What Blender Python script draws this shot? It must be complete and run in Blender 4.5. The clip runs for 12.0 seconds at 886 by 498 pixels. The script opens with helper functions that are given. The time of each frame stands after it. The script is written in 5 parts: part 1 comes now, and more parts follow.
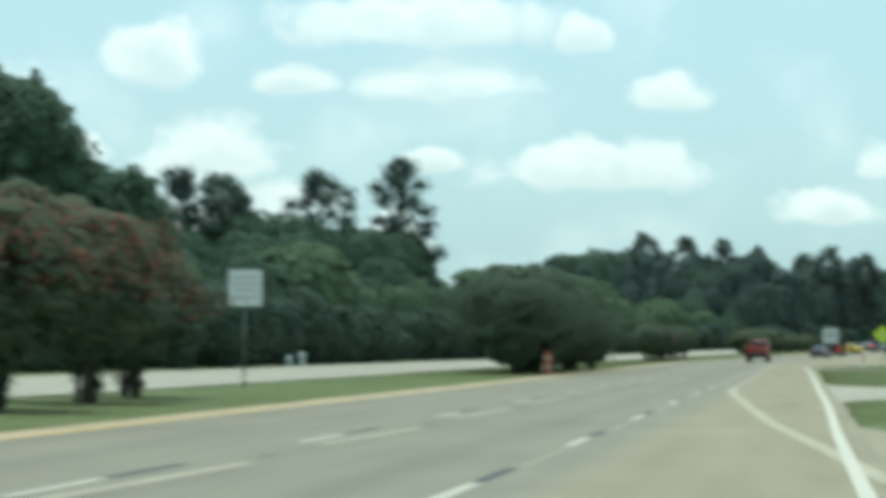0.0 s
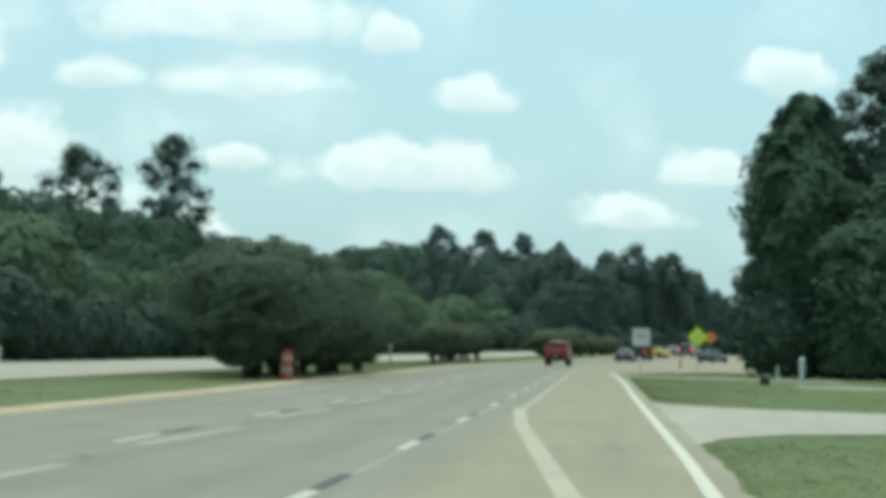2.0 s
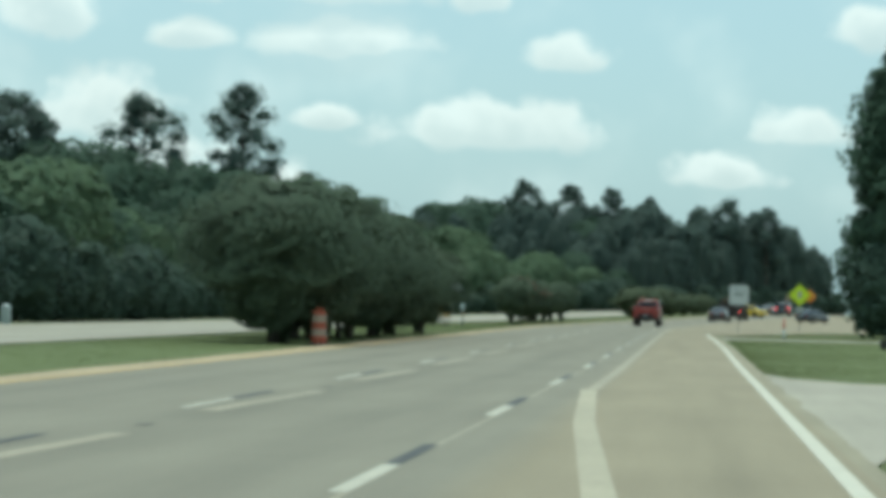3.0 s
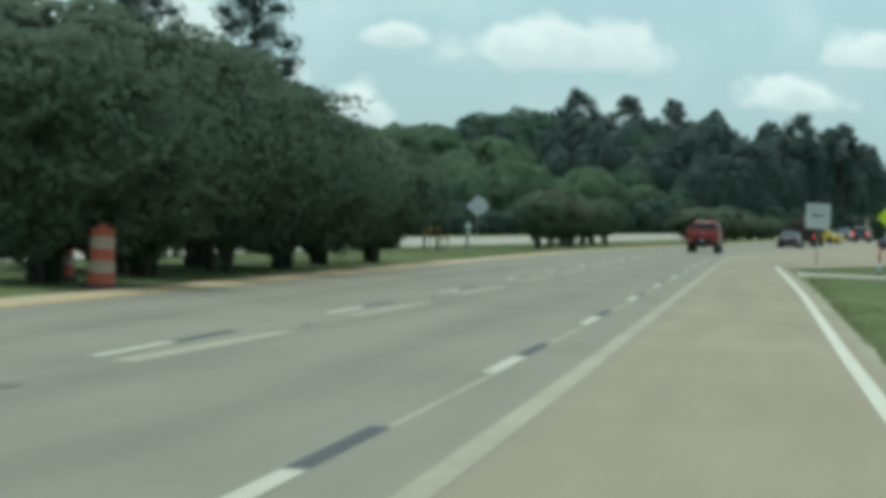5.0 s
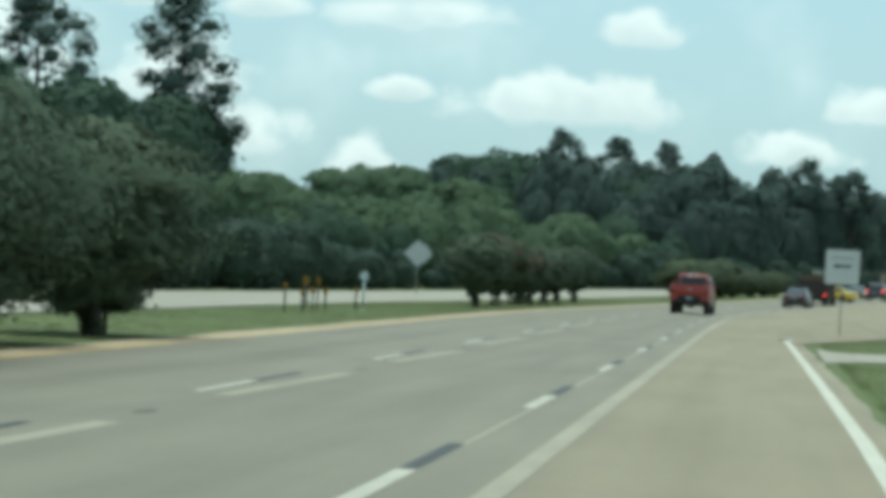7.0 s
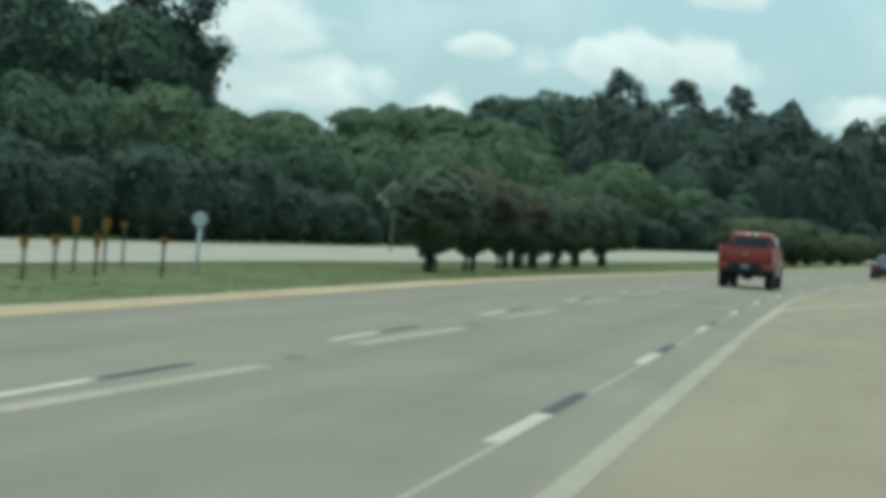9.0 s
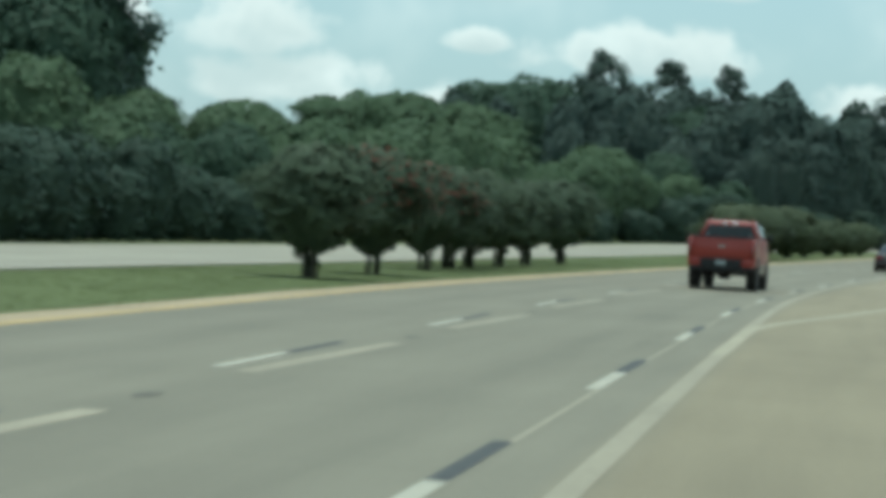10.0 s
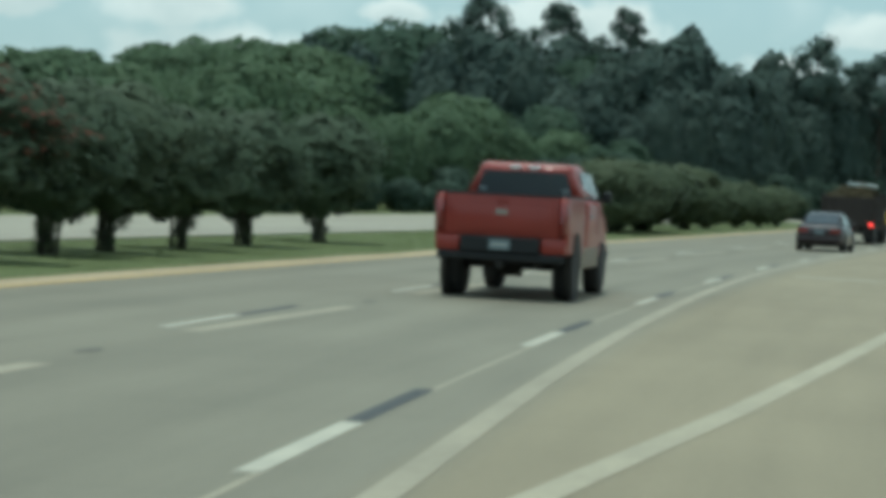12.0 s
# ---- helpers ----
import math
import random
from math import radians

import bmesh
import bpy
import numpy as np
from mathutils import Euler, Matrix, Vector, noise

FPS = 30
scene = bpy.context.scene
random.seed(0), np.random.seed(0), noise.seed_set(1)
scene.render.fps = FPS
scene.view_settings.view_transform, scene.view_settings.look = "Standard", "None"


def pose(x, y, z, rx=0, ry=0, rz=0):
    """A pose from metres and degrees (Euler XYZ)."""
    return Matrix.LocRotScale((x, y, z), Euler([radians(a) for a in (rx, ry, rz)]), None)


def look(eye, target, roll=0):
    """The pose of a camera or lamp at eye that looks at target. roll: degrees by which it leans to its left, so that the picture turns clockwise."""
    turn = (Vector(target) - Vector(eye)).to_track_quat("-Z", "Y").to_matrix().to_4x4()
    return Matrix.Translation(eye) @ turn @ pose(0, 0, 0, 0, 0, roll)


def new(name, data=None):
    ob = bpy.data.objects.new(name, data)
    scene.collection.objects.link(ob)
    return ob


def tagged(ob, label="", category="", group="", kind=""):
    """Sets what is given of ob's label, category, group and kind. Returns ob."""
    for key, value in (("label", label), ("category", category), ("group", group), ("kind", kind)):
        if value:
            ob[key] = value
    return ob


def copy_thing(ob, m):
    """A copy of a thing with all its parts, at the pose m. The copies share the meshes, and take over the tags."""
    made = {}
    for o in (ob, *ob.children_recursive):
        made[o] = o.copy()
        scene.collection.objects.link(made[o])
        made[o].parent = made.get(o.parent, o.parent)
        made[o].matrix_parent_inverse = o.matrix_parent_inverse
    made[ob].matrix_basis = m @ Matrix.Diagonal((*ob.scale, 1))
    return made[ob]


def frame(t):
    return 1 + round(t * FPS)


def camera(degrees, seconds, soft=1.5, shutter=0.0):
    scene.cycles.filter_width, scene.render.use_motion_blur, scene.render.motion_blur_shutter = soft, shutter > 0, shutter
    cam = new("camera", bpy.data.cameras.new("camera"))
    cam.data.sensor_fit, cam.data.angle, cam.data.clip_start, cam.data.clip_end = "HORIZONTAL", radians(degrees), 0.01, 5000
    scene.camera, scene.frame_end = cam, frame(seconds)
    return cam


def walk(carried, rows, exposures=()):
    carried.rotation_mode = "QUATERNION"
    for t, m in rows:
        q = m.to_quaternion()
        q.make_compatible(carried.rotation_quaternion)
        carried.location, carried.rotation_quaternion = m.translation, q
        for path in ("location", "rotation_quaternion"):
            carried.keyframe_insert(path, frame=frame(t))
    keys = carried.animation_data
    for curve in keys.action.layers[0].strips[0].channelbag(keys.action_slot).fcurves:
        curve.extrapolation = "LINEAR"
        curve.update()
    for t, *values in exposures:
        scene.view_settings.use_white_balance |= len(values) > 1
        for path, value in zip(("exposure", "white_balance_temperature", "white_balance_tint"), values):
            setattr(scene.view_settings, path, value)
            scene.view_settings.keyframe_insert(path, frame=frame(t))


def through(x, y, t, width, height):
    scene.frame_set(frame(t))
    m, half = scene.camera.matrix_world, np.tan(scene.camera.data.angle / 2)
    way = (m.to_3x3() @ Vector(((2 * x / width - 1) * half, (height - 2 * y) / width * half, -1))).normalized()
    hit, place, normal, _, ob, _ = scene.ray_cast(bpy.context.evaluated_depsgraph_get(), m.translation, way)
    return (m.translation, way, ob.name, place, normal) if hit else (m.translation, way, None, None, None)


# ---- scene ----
cam = camera(21.26, 12.0, soft=5.9, shutter=0.4)
PATH = [
    (0, look((3.278, -3.451, 1.387), (-12.061, 95.284, 5.403), 0.68)),
    (0.5, look((2.993, 2.929, 1.361), (-6.337, 102.444, 4.479), 0.91)),
    (1, look((2.867, 9.025, 1.311), (-7.055, 108.431, 5.780), 1.42)),
    (1.5, look((2.643, 16.105, 1.315), (-5.759, 115.657, 5.665), 1.01)),
    (2, look((2.690, 22.508, 1.374), (-4.378, 122.173, 5.490), 1.66)),
    (2.5, look((2.618, 29.480, 1.348), (-7.742, 128.900, 4.222), 1.88)),
    (3, look((2.494, 37.075, 1.348), (-8.338, 136.460, 3.658), 1.61)),
    (4.8, look((2.539, 64.898, 1.411), (-10.566, 164.034, 0.848), 2.33)),
    (5, look((2.528, 68.107, 1.409), (-11.032, 167.177, 0.217), 2.37)),
    (5.5, look((2.545, 76.247, 1.378), (-11.396, 175.263, 0.115), 1.17)),
    (6, look((2.554, 84.368, 1.438), (-9.721, 183.610, 2.054), 1.48)),
    (6.5, look((2.539, 92.338, 1.442), (-9.333, 191.608, 3.540), 1.83)),
    (7, look((2.460, 100.344, 1.447), (-11.312, 199.385, 2.505), 2.89)),
    (7.2, look((2.477, 103.173, 1.476), (-12.198, 202.088, 2.189), 3.04)),
    (8.8, look((2.113, 131.334, 1.429), (-14.915, 229.867, 0.346), 4.03)),
    (9, look((2.080, 134.913, 1.465), (-14.802, 233.474, 0.530), 4.22)),
    (9.5, look((2.021, 143.983, 1.463), (-14.164, 242.663, 0.849), 3.63)),
    (10, look((2.042, 152.307, 1.559), (-14.815, 250.869, 0.406), 3.36)),
    (10.5, look((2.024, 161.060, 1.587), (-14.019, 259.762, 0.953), 3.91)),
    (11, look((2.088, 169.737, 1.608), (-12.967, 268.595, 0.877), 3.51)),
    (11.5, look((2.072, 179.020, 1.541), (-11.309, 278.111, 0.135), 3.09)),
    (12, look((2.241, 187.836, 1.475), (-11.159, 286.936, -0.675), 3.10)),
]
walk(cam, PATH, exposures=[(0, 0.47, 5850, -5), (0.5, 0.39, 5850, -5), (1.5, 0.39, 5850, -5), (2, 0.43, 5850, -5), (2.5, 0.28, 5880, -5), (3.2, 0.28, 5880, -5), (5, 0.19, 5800, -5), (5.5, 0.19, 5800, -5), (6, 0.33, 5800, -5), (6.5, 0.35, 5800, -5), (7.2, 0.33, 5800, -5), (9, 0.22, 5800, -5), (10, 0.22, 5800, -5), (10.5, 0.29, 5800, -5), (11, 0.27, 5800, -5), (12, 0.11, 5800, -5)])

# ---- world, sun ----
SUN_EL, SUN_AZ = radians(80), radians(-32)      # high, ahead and to the left
world = bpy.data.worlds.new("world")
scene.world = world
world.use_nodes = True
wt = world.node_tree
wt.nodes.clear()


def wn(kind, **kw):
    n = wt.nodes.new(kind)
    for k, v in kw.items():
        if k == "operation":
            n.operation = v
        elif k == "data_type":
            n.data_type = v
        elif k == "blend_type":
            n.blend_type = v
    return n


def wmath(op, a, b=None, clamp=False):
    n = wn("ShaderNodeMath", operation=op)
    n.use_clamp = clamp
    for i, v in enumerate((a, b)):
        if v is None:
            continue
        if isinstance(v, (int, float)):
            n.inputs[i].default_value = v
        else:
            wt.links.new(v, n.inputs[i])
    return n.outputs[0]


sky = wn("ShaderNodeTexSky")
sky.sky_type = "NISHITA"
sky.sun_disc = False
sky.sun_elevation = SUN_EL
sky.sun_rotation = SUN_AZ
sky.air_density, sky.dust_density, sky.ozone_density = 1.2, 2.5, 1.5
tc = wn("ShaderNodeTexCoord")
sep = wn("ShaderNodeSeparateXYZ")
wt.links.new(tc.outputs["Generated"], sep.inputs[0])
ahead = wmath("MAXIMUM", sep.outputs[1], 0.02)
cu, cv = wmath("DIVIDE", sep.outputs[0], ahead), wmath("DIVIDE", sep.outputs[2], ahead)
uv = wn("ShaderNodeCombineXYZ")
wt.links.new(cu, uv.inputs[0])
wt.links.new(cv, uv.inputs[1])
# fair-weather cumulus low over the road: centre and half size, as slopes
CUMULUS = [(-0.284, 0.1255, 0.025, 0.0145), (-0.165, 0.140, 0.054, 0.0130), (-0.0965, 0.134, 0.0110, 0.0095), (-0.222, 0.114, 0.020, 0.0065),
           (-0.156, 0.1135, 0.038, 0.0092), (-0.0565, 0.1075, 0.0175, 0.0085), (-0.0875, 0.0765, 0.0455, 0.0110), (0.0077, 0.059, 0.0200, 0.0075),
           (-0.259, 0.082, 0.026, 0.0160), (-0.246, 0.059, 0.039, 0.0130), (-0.161, 0.079, 0.0135, 0.0055), (0.041, 0.0785, 0.0190, 0.0090),
           (-0.318, 0.085, 0.013, 0.0080), (0.072, 0.121, 0.021, 0.0095), (-0.177, 0.0466, 0.0160, 0.0105), (-0.331, 0.079, 0.017, 0.0085),
           (0.10, 0.075, 0.03, 0.012), (-0.37, 0.10, 0.04, 0.02)]
warp = wn("ShaderNodeTexNoise")
wt.links.new(uv.outputs[0], warp.inputs["Vector"])
warp.inputs["Scale"].default_value, warp.inputs["Detail"].default_value = 66, 4
lump = wn("ShaderNodeTexNoise")
wt.links.new(uv.outputs[0], lump.inputs["Vector"])
lump.inputs["Scale"].default_value, lump.inputs["Detail"].default_value = 34, 2
soft_ = wn("ShaderNodeTexNoise")
wt.links.new(uv.outputs[0], soft_.inputs["Vector"])
soft_.inputs["Scale"].default_value, soft_.inputs["Detail"].default_value = 16, 3


def cumulus(lift, fuzz):
    """Cover by the listed clouds, seen a little above the looked-at slope if lifted."""
    near = None
    for x, z, a, b in CUMULUS:
        dx = wmath("DIVIDE", wmath("SUBTRACT", cu, x), a)
        dz = wmath("DIVIDE", wmath("SUBTRACT", cv, z - 0.35 * b - lift * b), 1.25 * b)
        dz = wmath("ADD", dz, wmath("MINIMUM", dz, 0.0))      # the base is flatter than the top
        d = wmath("SQRT", wmath("ADD", wmath("MULTIPLY", dx, dx), wmath("MULTIPLY", dz, dz)))
        near = d if near is None else wmath("MINIMUM", near, d)
    rough_d = wmath("ADD", near, wmath("ADD", wmath("MULTIPLY", wmath("SUBTRACT", warp.outputs[0], 0.5), 1.2), wmath("MULTIPLY", wmath("SUBTRACT", lump.outputs[0], 0.5), 1.2)))
    ramp = wn("ShaderNodeMapRange")
    ramp.interpolation_type = "SMOOTHSTEP"
    wt.links.new(rough_d, ramp.inputs[0])
    for i, v in enumerate((1.0 + fuzz, 1.0 - fuzz, 0.0, 1.0)):
        ramp.inputs[i + 1].default_value = v
    return ramp.outputs[0]


puffs, bases = cumulus(0.0, 0.34), cumulus(1.0, 0.75)
front = wmath("GREATER_THAN", sep.outputs[1], 0.3)
veil = wn("ShaderNodeMapRange")
veil.interpolation_type = "SMOOTHSTEP"
wt.links.new(soft_.outputs[0], veil.inputs[0])
for i, v in enumerate((0.45, 0.75, 0.0, 0.35)):
    veil.inputs[i + 1].default_value = v
# same kind of cloud over the unseen sky, made denser as added fill light
high = wmath("MAXIMUM", sep.outputs[2], 0.06)
px, py = wmath("DIVIDE", sep.outputs[0], high), wmath("DIVIDE", sep.outputs[1], high)
pl = wn("ShaderNodeCombineXYZ")
wt.links.new(px, pl.inputs[0])
wt.links.new(py, pl.inputs[1])
field = wn("ShaderNodeTexNoise")
wt.links.new(pl.outputs[0], field.inputs["Vector"])
field.inputs["Scale"].default_value, field.inputs["Detail"].default_value = 1.3, 5
fr = wn("ShaderNodeMapRange")
fr.interpolation_type = "SMOOTHSTEP"
wt.links.new(field.outputs[0], fr.inputs[0])
for i, v in enumerate((0.46, 0.60, 0.0, 1.0)):
    fr.inputs[i + 1].default_value = v
rest = wmath("MULTIPLY", fr.outputs[0], wmath("SUBTRACT", 1.0, wmath("LESS_THAN", cv, 0.19)))
rest_front = wmath("MULTIPLY", rest, front)
rest_back = wmath("MULTIPLY", fr.outputs[0], wmath("SUBTRACT", 1.0, front))
cover = wmath("MAXIMUM", wmath("MULTIPLY", wmath("MAXIMUM", wmath("MULTIPLY", puffs, wmath("SUBTRACT", 1.0, wmath("MULTIPLY", bases, 0.42))), veil.outputs[0]), front), wmath("MAXIMUM", rest_front, rest_back))

SKY_STRENGTH = 0.085
skyc = wn("ShaderNodeMix", data_type="RGBA", blend_type="MULTIPLY")
skyc.inputs["Factor"].default_value = 1.0
wt.links.new(sky.outputs[0], skyc.inputs[6])
skyc.inputs[7].default_value = (SKY_STRENGTH, SKY_STRENGTH, SKY_STRENGTH, 1)
haze = wn("ShaderNodeMix", data_type="RGBA")
haze.inputs["Factor"].default_value = 0.55
wt.links.new(skyc.outputs[2], haze.inputs[6])
haze.inputs[7].default_value = (0.55, 0.735, 0.765, 1)
shade = wn("ShaderNodeMapRange")
wt.links.new(soft_.outputs[0], shade.inputs[0])
for i, v in enumerate((0.3, 0.7, 0.92, 1.04)):
    shade.inputs[i + 1].default_value = v
tone = wmath("MULTIPLY", shade.outputs[0], wmath("SUBTRACT", 1.0, wmath("MULTIPLY", bases, 0.16)))
white = wn("ShaderNodeCombineColor")
wt.links.new(wmath("MULTIPLY", tone, 0.825), white.inputs[0])
wt.links.new(wmath("MULTIPLY", tone, 0.84), white.inputs[1])
wt.links.new(wmath("MULTIPLY", tone, 0.79), white.inputs[2])
cl = wn("ShaderNodeMix", data_type="RGBA")
wt.links.new(wmath("MULTIPLY", cover, 0.88), cl.inputs["Factor"])
wt.links.new(haze.outputs[2], cl.inputs[6])
wt.links.new(white.outputs[0], cl.inputs[7])
bg = wn("ShaderNodeBackground")
wt.links.new(cl.outputs[2], bg.inputs[0])
bg.inputs[1].default_value = 1.0
wo = wn("ShaderNodeOutputWorld")
wt.links.new(bg.outputs[0], wo.inputs[0])

sun = new("sun", bpy.data.lights.new("sun", "SUN"))
sun.data.energy, sun.data.angle, sun.data.color = 1.85, radians(0.6), (1.0, 0.96, 0.88)
sun_dir = Vector((math.sin(SUN_AZ) * math.cos(SUN_EL), math.cos(SUN_AZ) * math.cos(SUN_EL), math.sin(SUN_EL)))
sun.matrix_world = look(sun_dir * 200, (0, 0, 0))


# ---- materials ----
def material(name, color, rough=0.6, metal=0.0, vary=0.15, scale=3.0, fine=40.0, bump=0.0, coat=0.0, spec=0.5, random_obj=0.0, coords="Object"):
    """A paint of the given colour with mottling at two scales, a fine relief and, if asked for, a tone of its own for each object."""
    m = bpy.data.materials.new(name)
    m.use_nodes = True
    t = m.node_tree
    b = t.nodes["Principled BSDF"]
    b.inputs["Roughness"].default_value, b.inputs["Metallic"].default_value = rough, metal
    b.inputs["Coat Weight"].default_value, b.inputs["Coat Roughness"].default_value = coat, 0.06
    b.inputs["Specular IOR Level"].default_value = spec
    tcn = t.nodes.new("ShaderNodeTexCoord")
    n1, n2 = t.nodes.new("ShaderNodeTexNoise"), t.nodes.new("ShaderNodeTexNoise")
    for n, s in ((n1, scale), (n2, fine)):
        t.links.new(tcn.outputs[coords], n.inputs["Vector"])
        n.inputs["Scale"].default_value, n.inputs["Detail"].default_value = s, 4
    avg = t.nodes.new("ShaderNodeMath")
    avg.operation = "ADD"
    t.links.new(n1.outputs[0], avg.inputs[0])
    t.links.new(n2.outputs[0], avg.inputs[1])
    mr = t.nodes.new("ShaderNodeMapRange")
    t.links.new(avg.outputs[0], mr.inputs[0])
    for i, v in enumerate((0.6, 1.4, 1 - vary, 1 + vary)):
        mr.inputs[i + 1].default_value = v
    val = mr.outputs[0]
    if random_obj:
        oi = t.nodes.new("ShaderNodeObjectInfo")
        rr = t.nodes.new("ShaderNodeMapRange")
        t.links.new(oi.outputs["Random"], rr.inputs[0])
        rr.inputs[3].default_value, rr.inputs[4].default_value = 1 - random_obj, 1 + random_obj
        mm = t.nodes.new("ShaderNodeMath")
        mm.operation = "MULTIPLY"
        t.links.new(val, mm.inputs[0])
        t.links.new(rr.outputs[0], mm.inputs[1])
        val = mm.outputs[0]
    mix = t.nodes.new("ShaderNodeVectorMath")
    mix.operation = "SCALE"
    mix.inputs[0].default_value = color
    t.links.new(val, mix.inputs["Scale"])
    t.links.new(mix.outputs[0], b.inputs["Base Color"])
    if bump:
        bp = t.nodes.new("ShaderNodeBump")
        bp.inputs["Strength"].default_value, bp.inputs["Distance"].default_value = bump, 0.02
        t.links.new(n2.outputs[0], bp.inputs["Height"])
        t.links.new(bp.outputs[0], b.inputs["Normal"])
    return m


def leaf_material(name, color, second, through=0.35, rough=0.55):
    """Foliage: two greens by leaf clump and by tree, with light passing through the leaves."""
    m = bpy.data.materials.new(name)
    m.use_nodes = True
    t = m.node_tree
    b = t.nodes["Principled BSDF"]
    geo, oi = t.nodes.new("ShaderNodeNewGeometry"), t.nodes.new("ShaderNodeObjectInfo")
    tcn = t.nodes.new("ShaderNodeTexCoord")
    n1 = t.nodes.new("ShaderNodeTexNoise")
    t.links.new(tcn.outputs["Object"], n1.inputs["Vector"])
    n1.inputs["Scale"].default_value = 0.6
    f = t.nodes.new("ShaderNodeMath")
    f.operation = "MULTIPLY_ADD"
    t.links.new(geo.outputs["Random Per Island"], f.inputs[0])
    f.inputs[1].default_value = 0.5
    t.links.new(n1.outputs[0], f.inputs[2])
    f2 = t.nodes.new("ShaderNodeMath")
    f2.operation = "MULTIPLY_ADD"
    t.links.new(oi.outputs["Random"], f2.inputs[0])
    f2.inputs[1].default_value = 0.6
    t.links.new(f.outputs[0], f2.inputs[2])
    mr = t.nodes.new("ShaderNodeMapRange")
    t.links.new(f2.outputs[0], mr.inputs[0])
    mr.inputs[1].default_value, mr.inputs[2].default_value = 0.35, 1.6
    mix = t.nodes.new("ShaderNodeMix")
    mix.data_type = "RGBA"
    t.links.new(mr.outputs[0], mix.inputs["Factor"])
    mix.inputs[6].default_value, mix.inputs[7].default_value = (*color, 1), (*second, 1)
    t.links.new(mix.outputs[2], b.inputs["Base Color"])
    b.inputs["Roughness"].default_value = rough
    b.inputs["Specular IOR Level"].default_value = 0.06
    tr = t.nodes.new("ShaderNodeBsdfTranslucent")
    t.links.new(mix.outputs[2], tr.inputs[0])
    ms = t.nodes.new("ShaderNodeMixShader")
    ms.inputs[0].default_value = through
    t.links.new(b.outputs[0], ms.inputs[1])
    t.links.new(tr.outputs[0], ms.inputs[2])
    t.links.new(ms.outputs[0], t.nodes["Material Output"].inputs[0])
    return m


def road_material(name, color, tracks=(), grain=1.0, newer=None):
    """Worn concrete in road coordinates (u across, v along): grain, blotches drawn out along the road, saw-cut joints and wheel tracks."""
    m = bpy.data.materials.new(name)
    m.use_nodes = True
    t = m.node_tree
    b = t.nodes["Principled BSDF"]
    b.inputs["Roughness"].default_value = 0.8
    b.inputs["Specular IOR Level"].default_value = 0.35
    uvn = t.nodes.new("ShaderNodeUVMap")
    mp = t.nodes.new("ShaderNodeMapping")
    mp.inputs["Scale"].default_value = (1.0, 0.08, 1)
    t.links.new(uvn.outputs[0], mp.inputs[0])
    big, streak, fine = (t.nodes.new("ShaderNodeTexNoise") for _ in range(3))
    for n, src, s, d in ((big, uvn, 0.22, 4), (streak, mp, 1.6, 5), (fine, uvn, 14, 6)):
        t.links.new(src.outputs[0], n.inputs["Vector"])
        n.inputs["Scale"].default_value, n.inputs["Detail"].default_value = s, d

    def mth(op, x, y):
        n = t.nodes.new("ShaderNodeMath")
        n.operation = op
        for i, v in enumerate((x, y)):
            if isinstance(v, (int, float)):
                n.inputs[i].default_value = v
            else:
                t.links.new(v, n.inputs[i])
        return n.outputs[0]

    tone = mth("ADD", mth("ADD", mth("MULTIPLY", big.outputs[0], 0.35), mth("MULTIPLY", streak.outputs[0], 0.40)), mth("MULTIPLY", fine.outputs[0], 0.30))
    mr = t.nodes.new("ShaderNodeMapRange")
    t.links.new(tone, mr.inputs[0])
    for i, v in enumerate((0.33, 0.72, 1 - 0.22 * grain, 1 + 0.2 * grain)):
        mr.inputs[i + 1].default_value = v
    val = mr.outputs[0]
    sp = t.nodes.new("ShaderNodeSeparateXYZ")
    t.links.new(uvn.outputs[0], sp.inputs[0])
    for centre in tracks:
        # tyres darken two tracks in each lane; oil lies between them
        d = mth("ABSOLUTE", mth("SUBTRACT", sp.outputs[0], centre), 0)
        g = t.nodes.new("ShaderNodeMapRange")
        g.interpolation_type = "SMOOTHSTEP"
        t.links.new(d, g.inputs[0])
        for i, v in enumerate((0.0, 0.75, 0.90, 1.0)):
            g.inputs[i + 1].default_value = v
        val = mth("MULTIPLY", val, g.outputs[0])
    # transverse joints every 4.57 m
    jt = mth("ABSOLUTE", mth("SUBTRACT", mth("FRACT", mth("DIVIDE", sp.outputs[1], 4.572), 0), 0.5), 0)
    jm = t.nodes.new("ShaderNodeMapRange")
    t.links.new(jt, jm.inputs[0])
    for i, v in enumerate((0.0, 0.004, 0.78, 1.0)):
        jm.inputs[i + 1].default_value = v
    val = mth("MULTIPLY", val, jm.outputs[0])
    # long dark drips of oil and rubber down the middle of the lanes
    mo = t.nodes.new("ShaderNodeMapping")
    mo.inputs["Scale"].default_value = (0.8, 0.025, 1)
    t.links.new(uvn.outputs[0], mo.inputs[0])
    oil = t.nodes.new("ShaderNodeTexNoise")
    t.links.new(mo.outputs[0], oil.inputs["Vector"])
    oil.inputs["Scale"].default_value, oil.inputs["Detail"].default_value = 1.0, 3
    om = t.nodes.new("ShaderNodeMapRange")
    om.interpolation_type = "SMOOTHSTEP"
    t.links.new(oil.outputs[0], om.inputs[0])
    for i, v in enumerate((0.50, 0.75, 1.0, 0.88)):
        om.inputs[i + 1].default_value = v
    val = mth("MULTIPLY", val, om.outputs[0])
    sc = t.nodes.new("ShaderNodeVectorMath")
    sc.operation = "SCALE"
    sc.inputs[0].default_value = color
